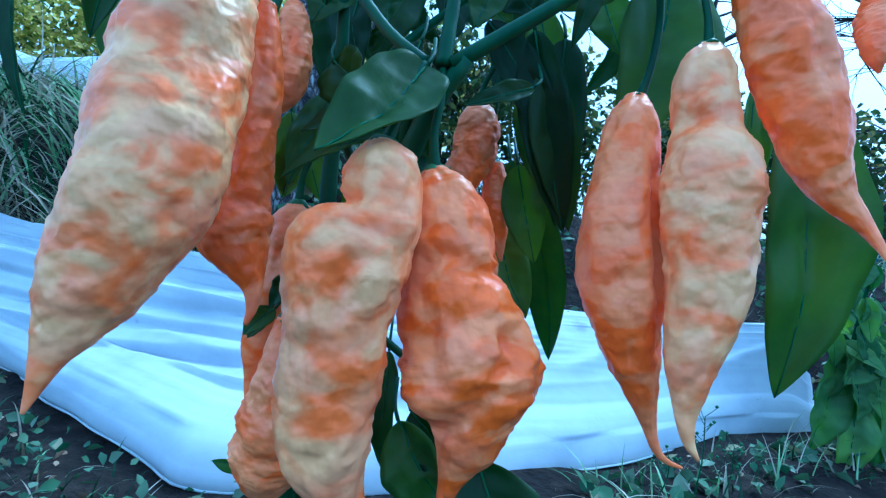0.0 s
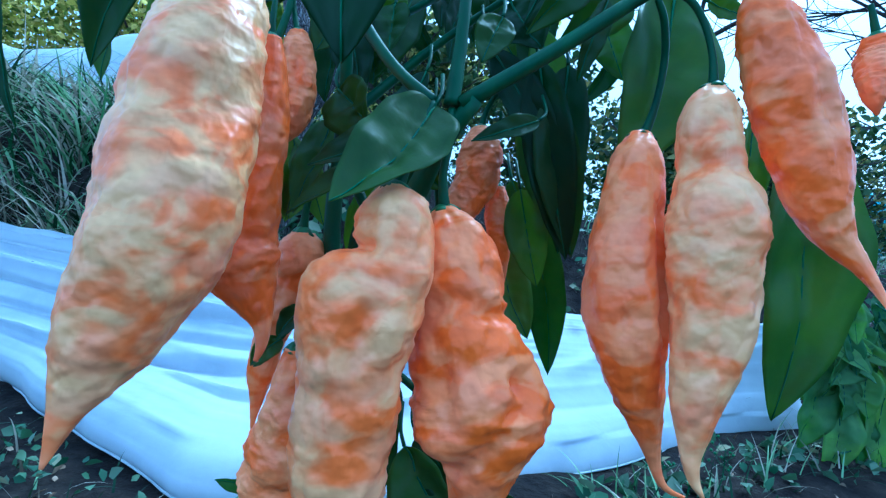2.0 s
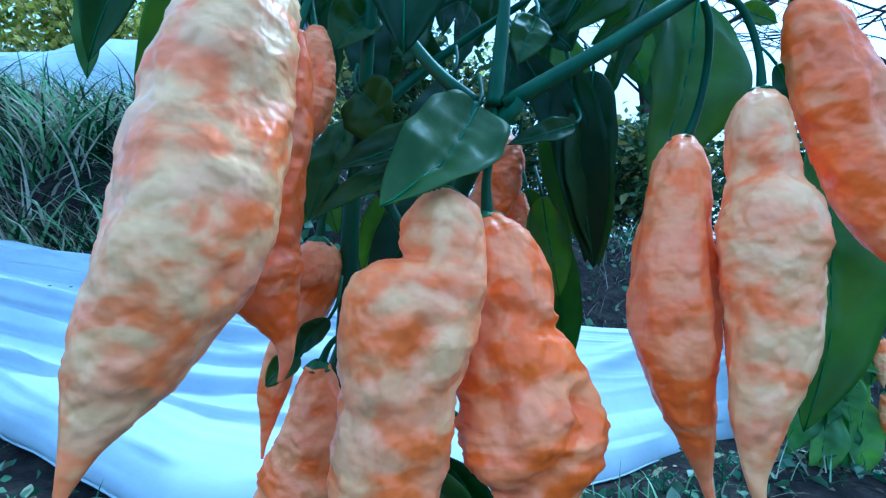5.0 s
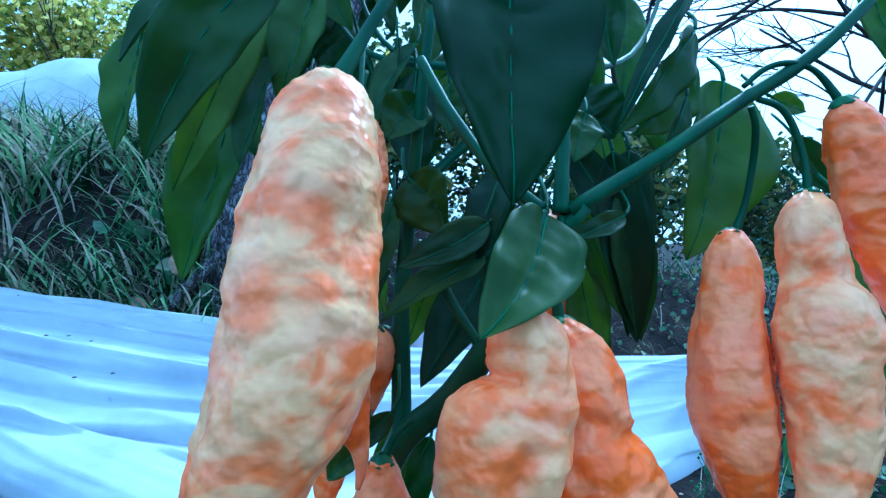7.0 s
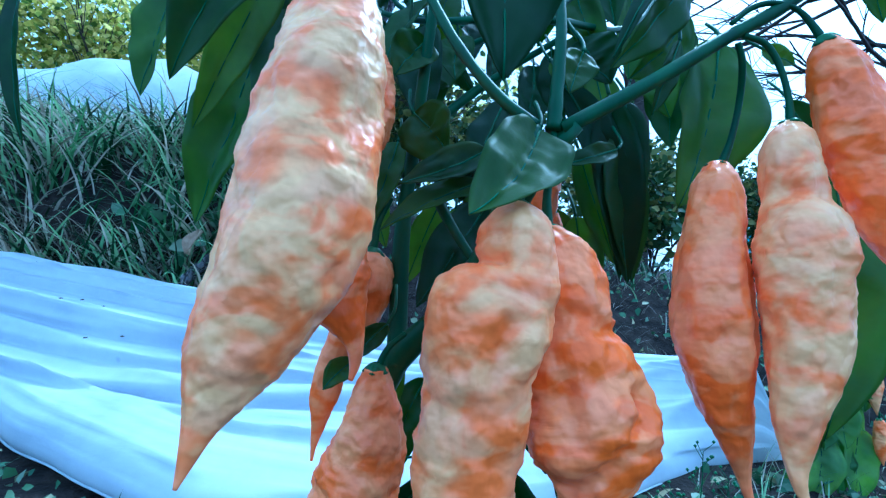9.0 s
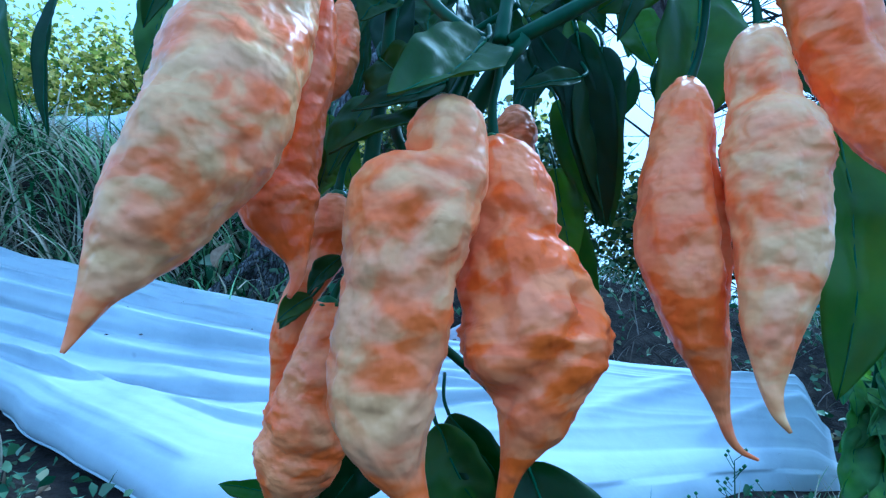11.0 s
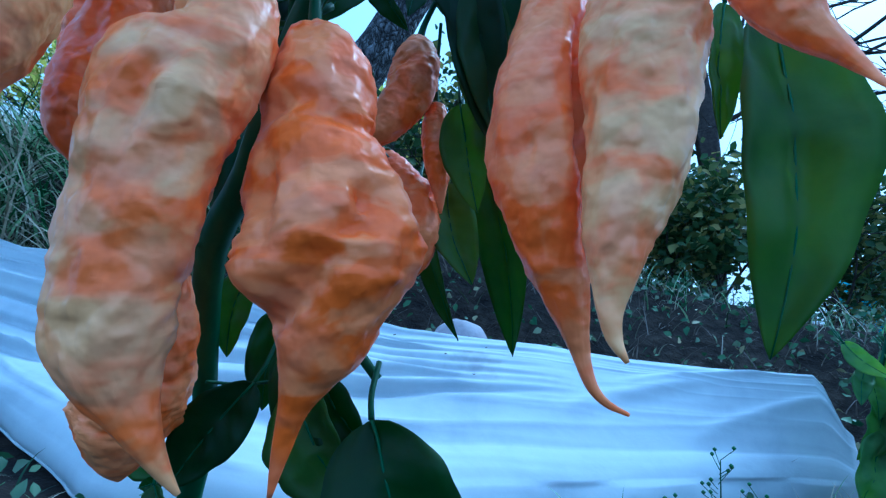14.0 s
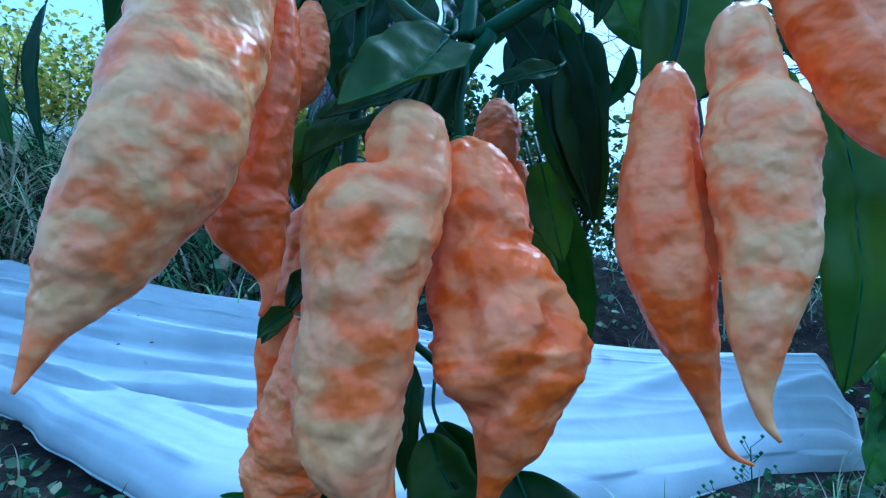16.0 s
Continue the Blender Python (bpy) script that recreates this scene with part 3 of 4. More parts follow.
chili([(-0.0542, 0.1371, 0.2963, 0.0042), (-0.0551, 0.1372, 0.2842, 0.0066), (-0.0576, 0.1371, 0.2688, 0.0091), (-0.0618, 0.1368, 0.2514, 0.0112), (-0.0659, 0.136, 0.235, 0.0132), (-0.0678, 0.1349, 0.2215, 0.0143), (-0.066, 0.1335, 0.2101, 0.0131), (-0.0616, 0.1319, 0.2006, 0.0083), (-0.0581, 0.1299, 0.1924, 0.0039), (-0.0575, 0.1275, 0.185, 0.0021), (-0.0586, 0.1246, 0.1796, 0.0008)],
      [(-0.0545, 0.1371, 0.2915), (-0.0531, 0.1398, 0.3111), (-0.0519, 0.15, 0.3348)], 0.02, 0.85, 'dark orange lumpy chili',
      [(0.35, 0, 0.2, 0.08, 22), (0.5, 40, 0.16, 0.05, 25)])
chili([(-0.0667, 0.1613, 0.2833, 0.0068), (-0.0781, 0.1596, 0.2815, 0.0116), (-0.0843, 0.1581, 0.2734, 0.0137), (-0.0906, 0.1569, 0.2604, 0.0127), (-0.0951, 0.1559, 0.2478, 0.0091), (-0.1007, 0.1552, 0.2379, 0.0043), (-0.1065, 0.1546, 0.2284, 0.0009)],
      [(-0.0713, 0.1606, 0.2826), (-0.061, 0.16, 0.303), (-0.053, 0.165, 0.33)], 0, 0.8, 'glossy dark orange lumpy chili with a hooked tip',
      [])
chili([(-0.053, 0.1642, 0.309, 0.004), (-0.053, 0.1635, 0.3025, 0.0065), (-0.0532, 0.1627, 0.2937, 0.0075), (-0.0542, 0.162, 0.2836, 0.0086), (-0.0564, 0.1612, 0.2743, 0.0082), (-0.0593, 0.1604, 0.267, 0.0055), (-0.0621, 0.1597, 0.2611, 0.0009)],
      [(-0.053, 0.1639, 0.3064), (-0.055, 0.166, 0.322), (-0.0549, 0.1701, 0.3408)], 0.1, 0.3, 'small brownish orange ribbed chili',
      [(0.4, 10, 0.25, 0.15, 14), (0.4, -35, 0.2, 0.12, 14)])
chili([(-0.0561, 0.172, 0.225, 0.0051), (-0.0567, 0.172, 0.2194, 0.0097), (-0.0581, 0.172, 0.2104, 0.0108), (-0.0617, 0.172, 0.1993, 0.0096), (-0.0677, 0.172, 0.188, 0.0082), (-0.0735, 0.172, 0.1762, 0.0067), (-0.0768, 0.1719, 0.1636, 0.0064), (-0.0792, 0.1719, 0.1518, 0.0035), (-0.0813, 0.1719, 0.1426, 0.0015), (-0.0823, 0.1719, 0.1355, 0.0006)],
      [(-0.0563, 0.172, 0.2227), (-0.0539, 0.172, 0.237), (-0.048, 0.172, 0.249)], 0.12, 0.25, 'small wrinkled peach chili',
      [(0.3, 0, 0.2, 0.04, 40), (0.5, 20, 0.16, 0.04, 40)])
chili([(-0.0525, 0.1497, 0.1788, 0.0046), (-0.0532, 0.1506, 0.1703, 0.0083), (-0.0538, 0.1517, 0.1598, 0.0116), (-0.0559, 0.1529, 0.1473, 0.0148), (-0.059, 0.1543, 0.1359, 0.0167), (-0.0623, 0.1558, 0.1272, 0.0175), (-0.0654, 0.1575, 0.1186, 0.0162), (-0.0677, 0.1593, 0.11, 0.0117), (-0.0694, 0.1612, 0.1031, 0.0068), (-0.0706, 0.1633, 0.0974, 0.0012)],
      [(-0.0528, 0.1501, 0.1754), (-0.0481, 0.15, 0.186), (-0.041, 0.152, 0.192)], 0.3, 0.4, 'squat orange chili with a blunt end',
      [(0.35, 20, 0.14, 0.04, 40), (0.55, -30, 0.14, 0.04, 40)])
chili([(0.0243, 0.2, 0.2736, 0.0054), (0.0242, 0.1985, 0.2663, 0.0093), (0.0234, 0.197, 0.2571, 0.0109), (0.0208, 0.1956, 0.2469, 0.0102), (0.0147, 0.1942, 0.2373, 0.0091), (0.0063, 0.1928, 0.2297, 0.0067), (-0.0015, 0.1914, 0.2243, 0.0038), (-0.008, 0.19, 0.2202, 0.0009)],
      [(0.0243, 0.1994, 0.2707), (0.027, 0.2, 0.282), (0.035, 0.195, 0.294)], 0.1, 0.5, 'small glossy orange hooked chili',
      [(0.28, -20, 0.22, 0.05, 30), (0.45, 30, 0.18, 0.05, 30)])
chili([(0.004, 0.212, 0.227, 0.0058), (0.0088, 0.212, 0.2172, 0.0117), (0.0148, 0.212, 0.204, 0.0161), (0.0198, 0.212, 0.1902, 0.0134), (0.0211, 0.212, 0.1795, 0.0087), (0.0194, 0.212, 0.1715, 0.0036), (0.017, 0.212, 0.165, 0.0008)],
      [(0.0059, 0.212, 0.2231), (0.002, 0.21, 0.2401), (0.0031, 0.2, 0.2608)], 0.1, 0.7, 'small red-orange wrinkled chili',
      [])
chili([(0.1564, 0.132, 0.2859, 0.0045), (0.1567, 0.132, 0.2795, 0.0067), (0.1546, 0.1296, 0.2713, 0.0062), (0.1525, 0.128, 0.2644, 0.0035), (0.1532, 0.128, 0.2588, 0.0005)],
      [(0.1563, 0.132, 0.2852), (0.1542, 0.132, 0.2969)], 0.2, 0.6, "orange chili at the plant's edge",
      [])
chili([(0.0318, 0.205, 0.246, 0.004), (0.0319, 0.205, 0.2375, 0.006), (0.0322, 0.205, 0.2267, 0.0068), (0.033, 0.205, 0.216, 0.0055), (0.0337, 0.205, 0.2063, 0.003), (0.034, 0.205, 0.1972, 0.0007)],
      [(0.0318, 0.205, 0.246), (0.032, 0.205, 0.261), (0.0344, 0.2, 0.2823)], 0.1, 0.5, 'small orange chili with a tapering tail hanging among leaves')
leaf(plant, (0.0068, 0.1220, 0.2657), (-0.0207, 0.0880, 0.2323), 0.0264, 15, 0.1)
leaf(plant, (-0.0100, 0.1500, 0.2521), (-0.0497, 0.1350, 0.2319), 0.0131, 45, 0.08)
leaf(plant, (0.0451, 0.1500, 0.2657), (0.0187, 0.1400, 0.2570), 0.0088, 20, 0.15)
leaf(plant, (0.0479, 0.1650, 0.2939), (0.0599, 0.1780, 0.2100), 0.0217, 10, 0.1)
leaf(plant, (0.0420, 0.2350, 0.2530), (0.0650, 0.2660, 0.1330), 0.0266, 15, 0.08)
leaf(plant, (0.0210, 0.2350, 0.2180), (0.0383, 0.2410, 0.1420), 0.0133, 25, 0.1)
leaf(plant, (0.0352, 0.2200, 0.2149), (0.0470, 0.2150, 0.1672), 0.0222, -20, 0.1, backlit_leaf)
leaf(plant, (0.1139, 0.1900, 0.3301), (0.0858, 0.1800, 0.2459), 0.0432, 0, 0.1, backlit_leaf)
leaf(plant, (-0.0086, 0.0850, 0.3399), (-0.0133, 0.0750, 0.2646), 0.0391, 5, 0.12)
leaf(plant, (0.0769, 0.1500, 0.3372), (0.0400, 0.1400, 0.2950), 0.0181, -30, 0.15)
leaf(plant, (0.0729, 0.1401, 0.3500), (0.0380, 0.1350, 0.2970), 0.0086, 50, 0.1)
leaf(plant, (0.0540, 0.2001, 0.3211), (0.0589, 0.2000, 0.2510), 0.0189, 20, 0.1, backlit_leaf)
leaf(plant, (0.0640, 0.1850, 0.2980), (0.0570, 0.1800, 0.2130), 0.0230, 0, 0.1)
leaf(plant, (-0.0822, 0.1500, 0.3702), (-0.1355, 0.1520, 0.2940), 0.0292, -15, 0.12)
leaf(plant, (-0.1290, 0.2450, 0.3581), (-0.1710, 0.2520, 0.2460), 0.0393, 10, 0.1, backlit_leaf)
leaf(plant, (-0.1170, 0.1600, 0.3721), (-0.1420, 0.1500, 0.3310), 0.0134, 35, 0.12)
leaf(plant, (-0.1000, 0.2000, 0.3873), (-0.1530, 0.2100, 0.2910), 0.0241, -20, 0.1, backlit_leaf)
leaf(plant, (-0.0766, 0.2000, 0.3899), (-0.0979, 0.2000, 0.3281), 0.0241, 10, 0.1, backlit_leaf)
leaf(plant, (-0.0318, 0.2000, 0.3428), (-0.0328, 0.1900, 0.2858), 0.0236, 15, 0.1)
leaf(plant, (-0.0400, 0.2100, 0.3639), (-0.0370, 0.2000, 0.2880), 0.0092, 50, 0.1)
leaf(plant, (-0.0130, 0.2200, 0.3510), (-0.0320, 0.2200, 0.3400), 0.0144, 0, 0.1, backlit_leaf)
leaf(plant, (-0.0079, 0.1500, 0.2651), (-0.0430, 0.1400, 0.2500), 0.0146, 30, 0.1)
leaf(plant, (-0.0261, 0.2000, 0.2500), (-0.0430, 0.2000, 0.2100), 0.0162, 0, 0.1, backlit_leaf)
leaf(plant, (-0.0170, 0.2100, 0.2490), (-0.0198, 0.2100, 0.2310), 0.0102, 0, 0.1, backlit_leaf)
leaf(plant, (-0.0030, 0.1900, 0.2490), (-0.0369, 0.1600, 0.2019), 0.0242, 25, 0.08)
leaf(plant, (0.0430, 0.2000, 0.2440), (0.0500, 0.2000, 0.1960), 0.0202, 10, 0.1, backlit_leaf)
leaf(plant, (-0.0379, 0.1700, 0.2868), (-0.0230, 0.1600, 0.2620), 0.0254, 20, 0.12)
leaf(plant, (0.0203, 0.1500, 0.1220), (0.0382, 0.1400, 0.0623), 0.0376, -10, 0.1)
leaf(plant, (-0.0081, 0.1750, 0.1327), (0.0199, 0.1650, 0.0959), 0.0203, 10, 0.12)
leaf(plant, (-0.0091, 0.1900, 0.1080), (0.0086, 0.1840, 0.0671), 0.0157, 25, 0.1)
leaf(plant, (-0.0301, 0.1750, 0.1290), (-0.0612, 0.1750, 0.0909), 0.0231, -10, 0.12)
leaf(plant, (-0.0900, 0.2200, 0.0840), (-0.1291, 0.2250, 0.0869), 0.0131, 0, 0.15)
leaf(plant, (-0.0870, 0.2050, 0.0822), (-0.0818, 0.2040, 0.0630), 0.0138, 0, 0.15)
leaf(plant, (-0.0861, 0.2100, 0.0840), (-0.0980, 0.2100, 0.0790), 0.0069, 0, 0.15)
leaf(plant, (-0.0220, 0.2000, 0.1540), (-0.0260, 0.1900, 0.1010), 0.0165, 20, 0.12)
leaf(plant, (-0.0131, 0.1700, 0.1300), (0.0100, 0.1650, 0.0878), 0.0299, 10, 0.12)
leaf(plant, (-0.0330, 0.2200, 0.1602), (-0.0490, 0.2200, 0.1110), 0.0222, 10, 0.12)
leaf(plant, (-0.0470, 0.2000, 0.1750), (-0.0560, 0.2000, 0.1359), 0.0169, 0, 0.12)
leaf(plant, (0.1579, 0.1780, 0.2677), (0.1447, 0.1712, 0.1397), 0.0410, 5, 0.08, backlit_leaf)
leaf(plant, (0.1464, 0.1850, 0.2732), (0.1391, 0.1800, 0.2170), 0.0177, -20, 0.1, backlit_leaf)
leaf(plant, (-0.3930, 0.3300, 0.4440), (-0.3550, 0.3200, 0.3200), 0.0430, 10, 0.12)
leaf(plant, (-0.3390, 0.3300, 0.4450), (-0.3280, 0.3200, 0.3119), 0.0174, 10, 0.12)
leaf(plant, (-0.0690, 0.2000, 0.2741), (-0.0749, 0.2000, 0.2309), 0.0165, 0, 0.1, backlit_leaf)
leaf(plant, (-0.0680, 0.2000, 0.2560), (-0.0730, 0.2000, 0.2321), 0.0192, 10, 0.1, backlit_leaf)
leaf(plant, (-0.0479, 0.1500, 0.1960), (-0.0610, 0.1500, 0.1820), 0.0088, 10, 0.15)
leaf(plant, (-0.0610, 0.1560, 0.1810), (-0.0730, 0.1520, 0.1710), 0.0094, 10, 0.15)
leaf(plant, (-0.0640, 0.1600, 0.1810), (-0.0751, 0.1600, 0.1683), 0.0095, 20, 0.1)
leaf(plant, (0.0870, 0.2100, 0.3289), (0.0930, 0.2000, 0.2950), 0.0205, 15, 0.1, backlit_leaf)
leaf(plant, (0.0320, 0.1500, 0.3058), (0.0230, 0.1400, 0.2854), 0.0150, 0, 0.1)
leaf(plant, (0.0371, 0.1700, 0.3208), (0.0491, 0.1650, 0.2990), 0.0248, 0, 0.1)
leaf(plant, (0.0722, 0.1500, 0.3110), (0.0600, 0.1500, 0.2800), 0.0096, -20, 0.1)
leaf(plant, (0.0290, 0.1900, 0.3191), (0.0410, 0.1900, 0.3030), 0.0100, 0, 0.1, backlit_leaf)
leaf(plant, (-0.0161, 0.2000, 0.3359), (-0.0181, 0.1900, 0.3100), 0.0194, 10, 0.1)
leaf(plant, (-0.0320, 0.1700, 0.3200), (-0.0460, 0.1650, 0.3020), 0.0206, 0, 0.1)
leaf(plant, (-0.0812, 0.2000, 0.3389), (-0.0760, 0.2000, 0.3250), 0.0156, 10, 0.1, backlit_leaf)
leaf(plant, (-0.0300, 0.2100, 0.3170), (-0.0283, 0.2000, 0.2978), 0.0165, 0, 0.1)
leaf(plant, (-0.1820, 0.2450, 0.3871), (-0.1978, 0.2400, 0.3191), 0.0251, 15, 0.12, backlit_leaf)
leaf(plant, (0.1142, 0.1600, 0.3128), (0.1290, 0.1600, 0.3060), 0.0089, 0, 0.1, backlit_leaf)
leaf(plant, (0.1560, 0.2000, 0.3040), (0.1739, 0.2000, 0.2749), 0.0140, 20, 0.1)
leaf(plant, (0.1500, 0.1500, 0.3570), (0.1597, 0.1500, 0.3200), 0.0172, 15, 0.1, backlit_leaf)
leaf(plant, (0.0449, 0.2000, 0.2789), (0.0630, 0.2000, 0.2190), 0.0163, 10, 0.1, backlit_leaf)
leaf(plant, (0.0508, 0.1650, 0.2770), (0.0630, 0.1801, 0.2108), 0.0202, 0, 0.1)
leaf(plant, (0.0012, 0.1600, 0.2894), (-0.0187, 0.1500, 0.2447), 0.0156, 25, 0.1)
leaf(plant, (0.0289, 0.1700, 0.3010), (0.0560, 0.1700, 0.2409), 0.0178, 0, 0.1)
leaf(plant, (0.0032, 0.1600, 0.2748), (-0.0111, 0.1500, 0.2393), 0.0119, 30, 0.1)
leaf(plant, (-0.0180, 0.1900, 0.2610), (0.0050, 0.1900, 0.2440), 0.0162, 0, 0.1)
leaf(plant, (0.0842, 0.1650, 0.3313), (0.0555, 0.1600, 0.2993), 0.0237, -20, 0.1)
leaf(plant, (-0.0670, 0.2000, 0.2700), (-0.0520, 0.1900, 0.2280), 0.0160, 0, 0.1, backlit_leaf)
leaf(plant, (-0.0460, 0.1900, 0.2790), (-0.0600, 0.1700, 0.2340), 0.0178, 20, 0.1)
stalk('main_stem', [(-0.1059, 0.24, 0.0149), (-0.092, 0.232, 0.05), (-0.083, 0.226, 0.078), (-0.0729, 0.215, 0.101), (-0.049, 0.172, 0.1721), (-0.025, 0.152, 0.1998), (-0.009, 0.138, 0.225), (0.0068, 0.128, 0.2518), (0.0203, 0.124, 0.2677)], (0.00614, 0.00575, 0.00531, 0.00497, 0.00566, 0.00549, 0.00473, 0.00365, 0.00295), stem_green, plant)
stalk('branch', [(0.015, 0.124, 0.266), (0.045, 0.125, 0.282), (0.0769, 0.1271, 0.3009), (0.0981, 0.1272, 0.3127), (0.113, 0.127, 0.3233), (0.1308, 0.128, 0.3388), (0.1541, 0.13, 0.3579)], (0.00277, 0.00273, 0.00250, 0.00245, 0.00223, 0.00202, 0.00182), stem_green, plant)
stalk('branch', [(0.012, 0.124, 0.2657), (0.015, 0.128, 0.284), (0.0178, 0.132, 0.3049), (0.02, 0.14, 0.329)], (0.00280, 0.00244, 0.00206, 0.00190), stem_green, plant)
stalk('branch', [(0.006, 0.124, 0.267), (-0.0078, 0.13, 0.2816), (-0.0208, 0.138, 0.3031), (-0.031, 0.148, 0.3276)], (0.00243, 0.00211, 0.00216, 0.00202), stem_green, plant)
stalk('branch', [(-0.046, 0.165, 0.176), (-0.0452, 0.172, 0.1948), (-0.0432, 0.176, 0.2351), (-0.038, 0.176, 0.274), (-0.0308, 0.165, 0.319), (-0.0252, 0.16, 0.3517)], (0.00406, 0.00424, 0.00360, 0.00307, 0.00238, 0.00204), stem_green, plant)
stalk('branch', [(-0.0129, 0.14, 0.2169), (-0.0272, 0.15, 0.244), (-0.024, 0.16, 0.258), (-0.007, 0.176, 0.277)], (0.00174, 0.00228, 0.00216, 0.00155), stem_green, plant)
stalk('branch', [(0.0182, 0.165, 0.132), (0.0068, 0.163, 0.1467), (-0.007, 0.16, 0.159), (-0.0191, 0.155, 0.1713)], (0.00170, 0.00172, 0.00173, 0.00149), stem_green, plant)
stalk('branch', [(-0.058, 0.19, 0.127), (-0.048, 0.2, 0.125), (-0.03, 0.2, 0.127)], (0.00067, 0.00070, 0.00071), stem_green, plant)
stalk('branch', [(0.0041, 0.126, 0.2662), (-0.0013, 0.13, 0.2499), (-0.004, 0.135, 0.241)], (0.00227, 0.00197, 0.00143), stem_green, plant)
stalk('branch', [(-0.003, 0.19, 0.232), (0.0079, 0.2, 0.2249), (0.02, 0.22, 0.211), (0.028, 0.235, 0.192)], (0.00071, 0.00099, 0.00107, 0.00085), stem_green, plant)
stalk('branch', [(-0.0369, 0.19, 0.281), (-0.015, 0.2, 0.302), (0.009, 0.2001, 0.3189), (0.0388, 0.2, 0.337)], (0.00245, 0.00255, 0.00197, 0.00167), stem_green, plant)
# foliage higher and deeper in the plant
rng = random.Random(7)
for _ in range(46):
    x, y, z = rng.uniform(-0.16, 0.22), rng.uniform(0.2, 0.36), rng.uniform(0.36, 0.5)
    ln = rng.uniform(0.04, 0.075)
    leaf(plant, (x, y, z), (x + rng.uniform(-0.03, 0.03), y + rng.uniform(-0.03, 0.02), z - ln), ln * rng.uniform(0.36, 0.5), rng.uniform(-50, 50), 0.12)
for _ in range(44):
    x, y, z = rng.uniform(-0.15, 0.14), rng.uniform(0.26, 0.38), rng.uniform(0.4, 0.58)
    ln = rng.uniform(0.05, 0.085)
    leaf(plant, (x, y, z), (x + rng.uniform(-0.03, 0.03), y + rng.uniform(-0.03, 0.02), z - ln), ln * rng.uniform(0.36, 0.5), rng.uniform(-50, 50), 0.12)
for _ in range(9):
    x, z = rng.uniform(-0.12, 0.18), rng.uniform(0.34, 0.42)
    stalk("branch", [(0.02, 0.17, 0.33), (x * 0.6, 0.24, z), (x, 0.3, z + 0.1)], (0.002, 0.0016, 0.001), stem_green, plant, 14, 7)


# ---- grass, herbs and litter on the bank ----
def blade_field(name, count, place, length, width, droop, material, label, category, seed, lean=0.35):
    """Bent tapering blades in one mesh; place(rng) gives a root."""
    r = random.Random(seed)
    verts, faces = [], []
    for _ in range(count):
        x, y, z = place(r)
        ln, w = r.uniform(*length), r.uniform(*width)
        a = r.uniform(0, math.tau)
        d = Vector((math.cos(a), math.sin(a) - 0.35, 0)).normalized()
        side = Vector((-d.y, d.x, 0)) * w
        up = Vector((d.x * lean * r.random(), d.y * lean * r.random(), 1)).normalized()
        bend = r.uniform(*droop)
        p, n = Vector((x, y, z - 0.01)), len(verts)
        k = 5
        for i in range(k + 1):
            u = i / k
            t = (up * (1 - bend * u * 1.3) + d * bend * u * 1.5)
            if i:
                p = p + t.normalized() * (ln / k)
            s = side * (1 - u ** 1.6)
            verts += [p - s, p + s]
        for i in range(k):
            b = n + 2 * i
            faces.append((b, b + 1, b + 3, b + 2))
    ob = link(name, verts, faces, material)
    return tagged(ob, label, category, kind="stuff")


def on_bank(x0, x1, y0, y1):
    def place(r):
        x, y = r.uniform(x0, x1), y0 + (y1 - y0) * r.random() ** 1.2
        return x, y, height(x, y)
    return place


def tufts(x0, x1, y0, y1, count, seed, spread=0.03):
    r0 = random.Random(seed)
    roots = [(r0.uniform(x0, x1), r0.uniform(y0, y1)) for _ in range(count)]

    def place(r):
        x, y = r.choice(roots)
        x, y = x + r.gauss(0, spread), max(0.64, y + r.gauss(0, spread))
        return x, y, height(x, y)
    return place


def before_hem(x0, x1, reach):
    def place(r):
        x = r.uniform(x0, x1)
        y = lerp_table(HEM, x)[0] - 0.03 - reach * r.random()
        return x, y, height(x, y)
    return place


blade_field("bank_grass", 2300, on_bank(-1.6, -0.3, 0.68, 1.5), (0.07, 0.17), (0.0016, 0.0045), (0.3, 1.0), grass_mix, "long green and straw-coloured grass on the bank", "grass", 11)
blade_field("bank_grass", 2000, tufts(-1.3, -0.33, 0.7, 1.05, 40, 5), (0.12, 0.27), (0.0014, 0.0036), (0.5, 1.15), grass_mix, "drooping grass tufts along the foot of the bank", "grass", 12)
blade_field("bank_grass", 2600, on_bank(-3.6, 0.0, 1.3, 2.6), (0.08, 0.2), (0.0012, 0.003), (0.3, 0.9), grass_mix, "rough grass further up the bank", "grass", 13)
blade_field("dry_stalks", 2600, on_bank(-1.2, -0.25, 0.62, 0.85), (0.06, 0.15), (0.0007, 0.0016), (0.6, 1.3), straw_mix, "pale dry grass stems hanging at the foot of the bank", "dry grass", 18, 0.8)
blade_field("dry_stalks", 3600, on_bank(-0.3, 1.5, 0.66, 1.5), (0.03, 0.1), (0.0006, 0.0014), (0.2, 1.2), dry_mix, "tangled dry brown stalks on the bank", "dry weeds", 14, 1.2)
blade_field("bank_grass", 900, on_bank(-0.25, 1.6, 0.95, 1.8), (0.05, 0.13), (0.0008, 0.0018), (0.3, 1.0), grass_mix, "sparse grass among dry stalks", "grass", 15)
blade_field("bank_grass", 420, before_hem(-0.7, -0.12, 0.13), (0.02, 0.06), (0.0007, 0.0015), (0.3, 1.0), grass_mix, "short grass on dark soil before the bed", "grass", 16)
blade_field("bank_grass", 240, before_hem(0.1, 0.6, 0.1), (0.02, 0.07), (0.0006, 0.0013), (0.2, 0.9), grass_mix, "thin grass along the edge of the bed", "grass", 17)


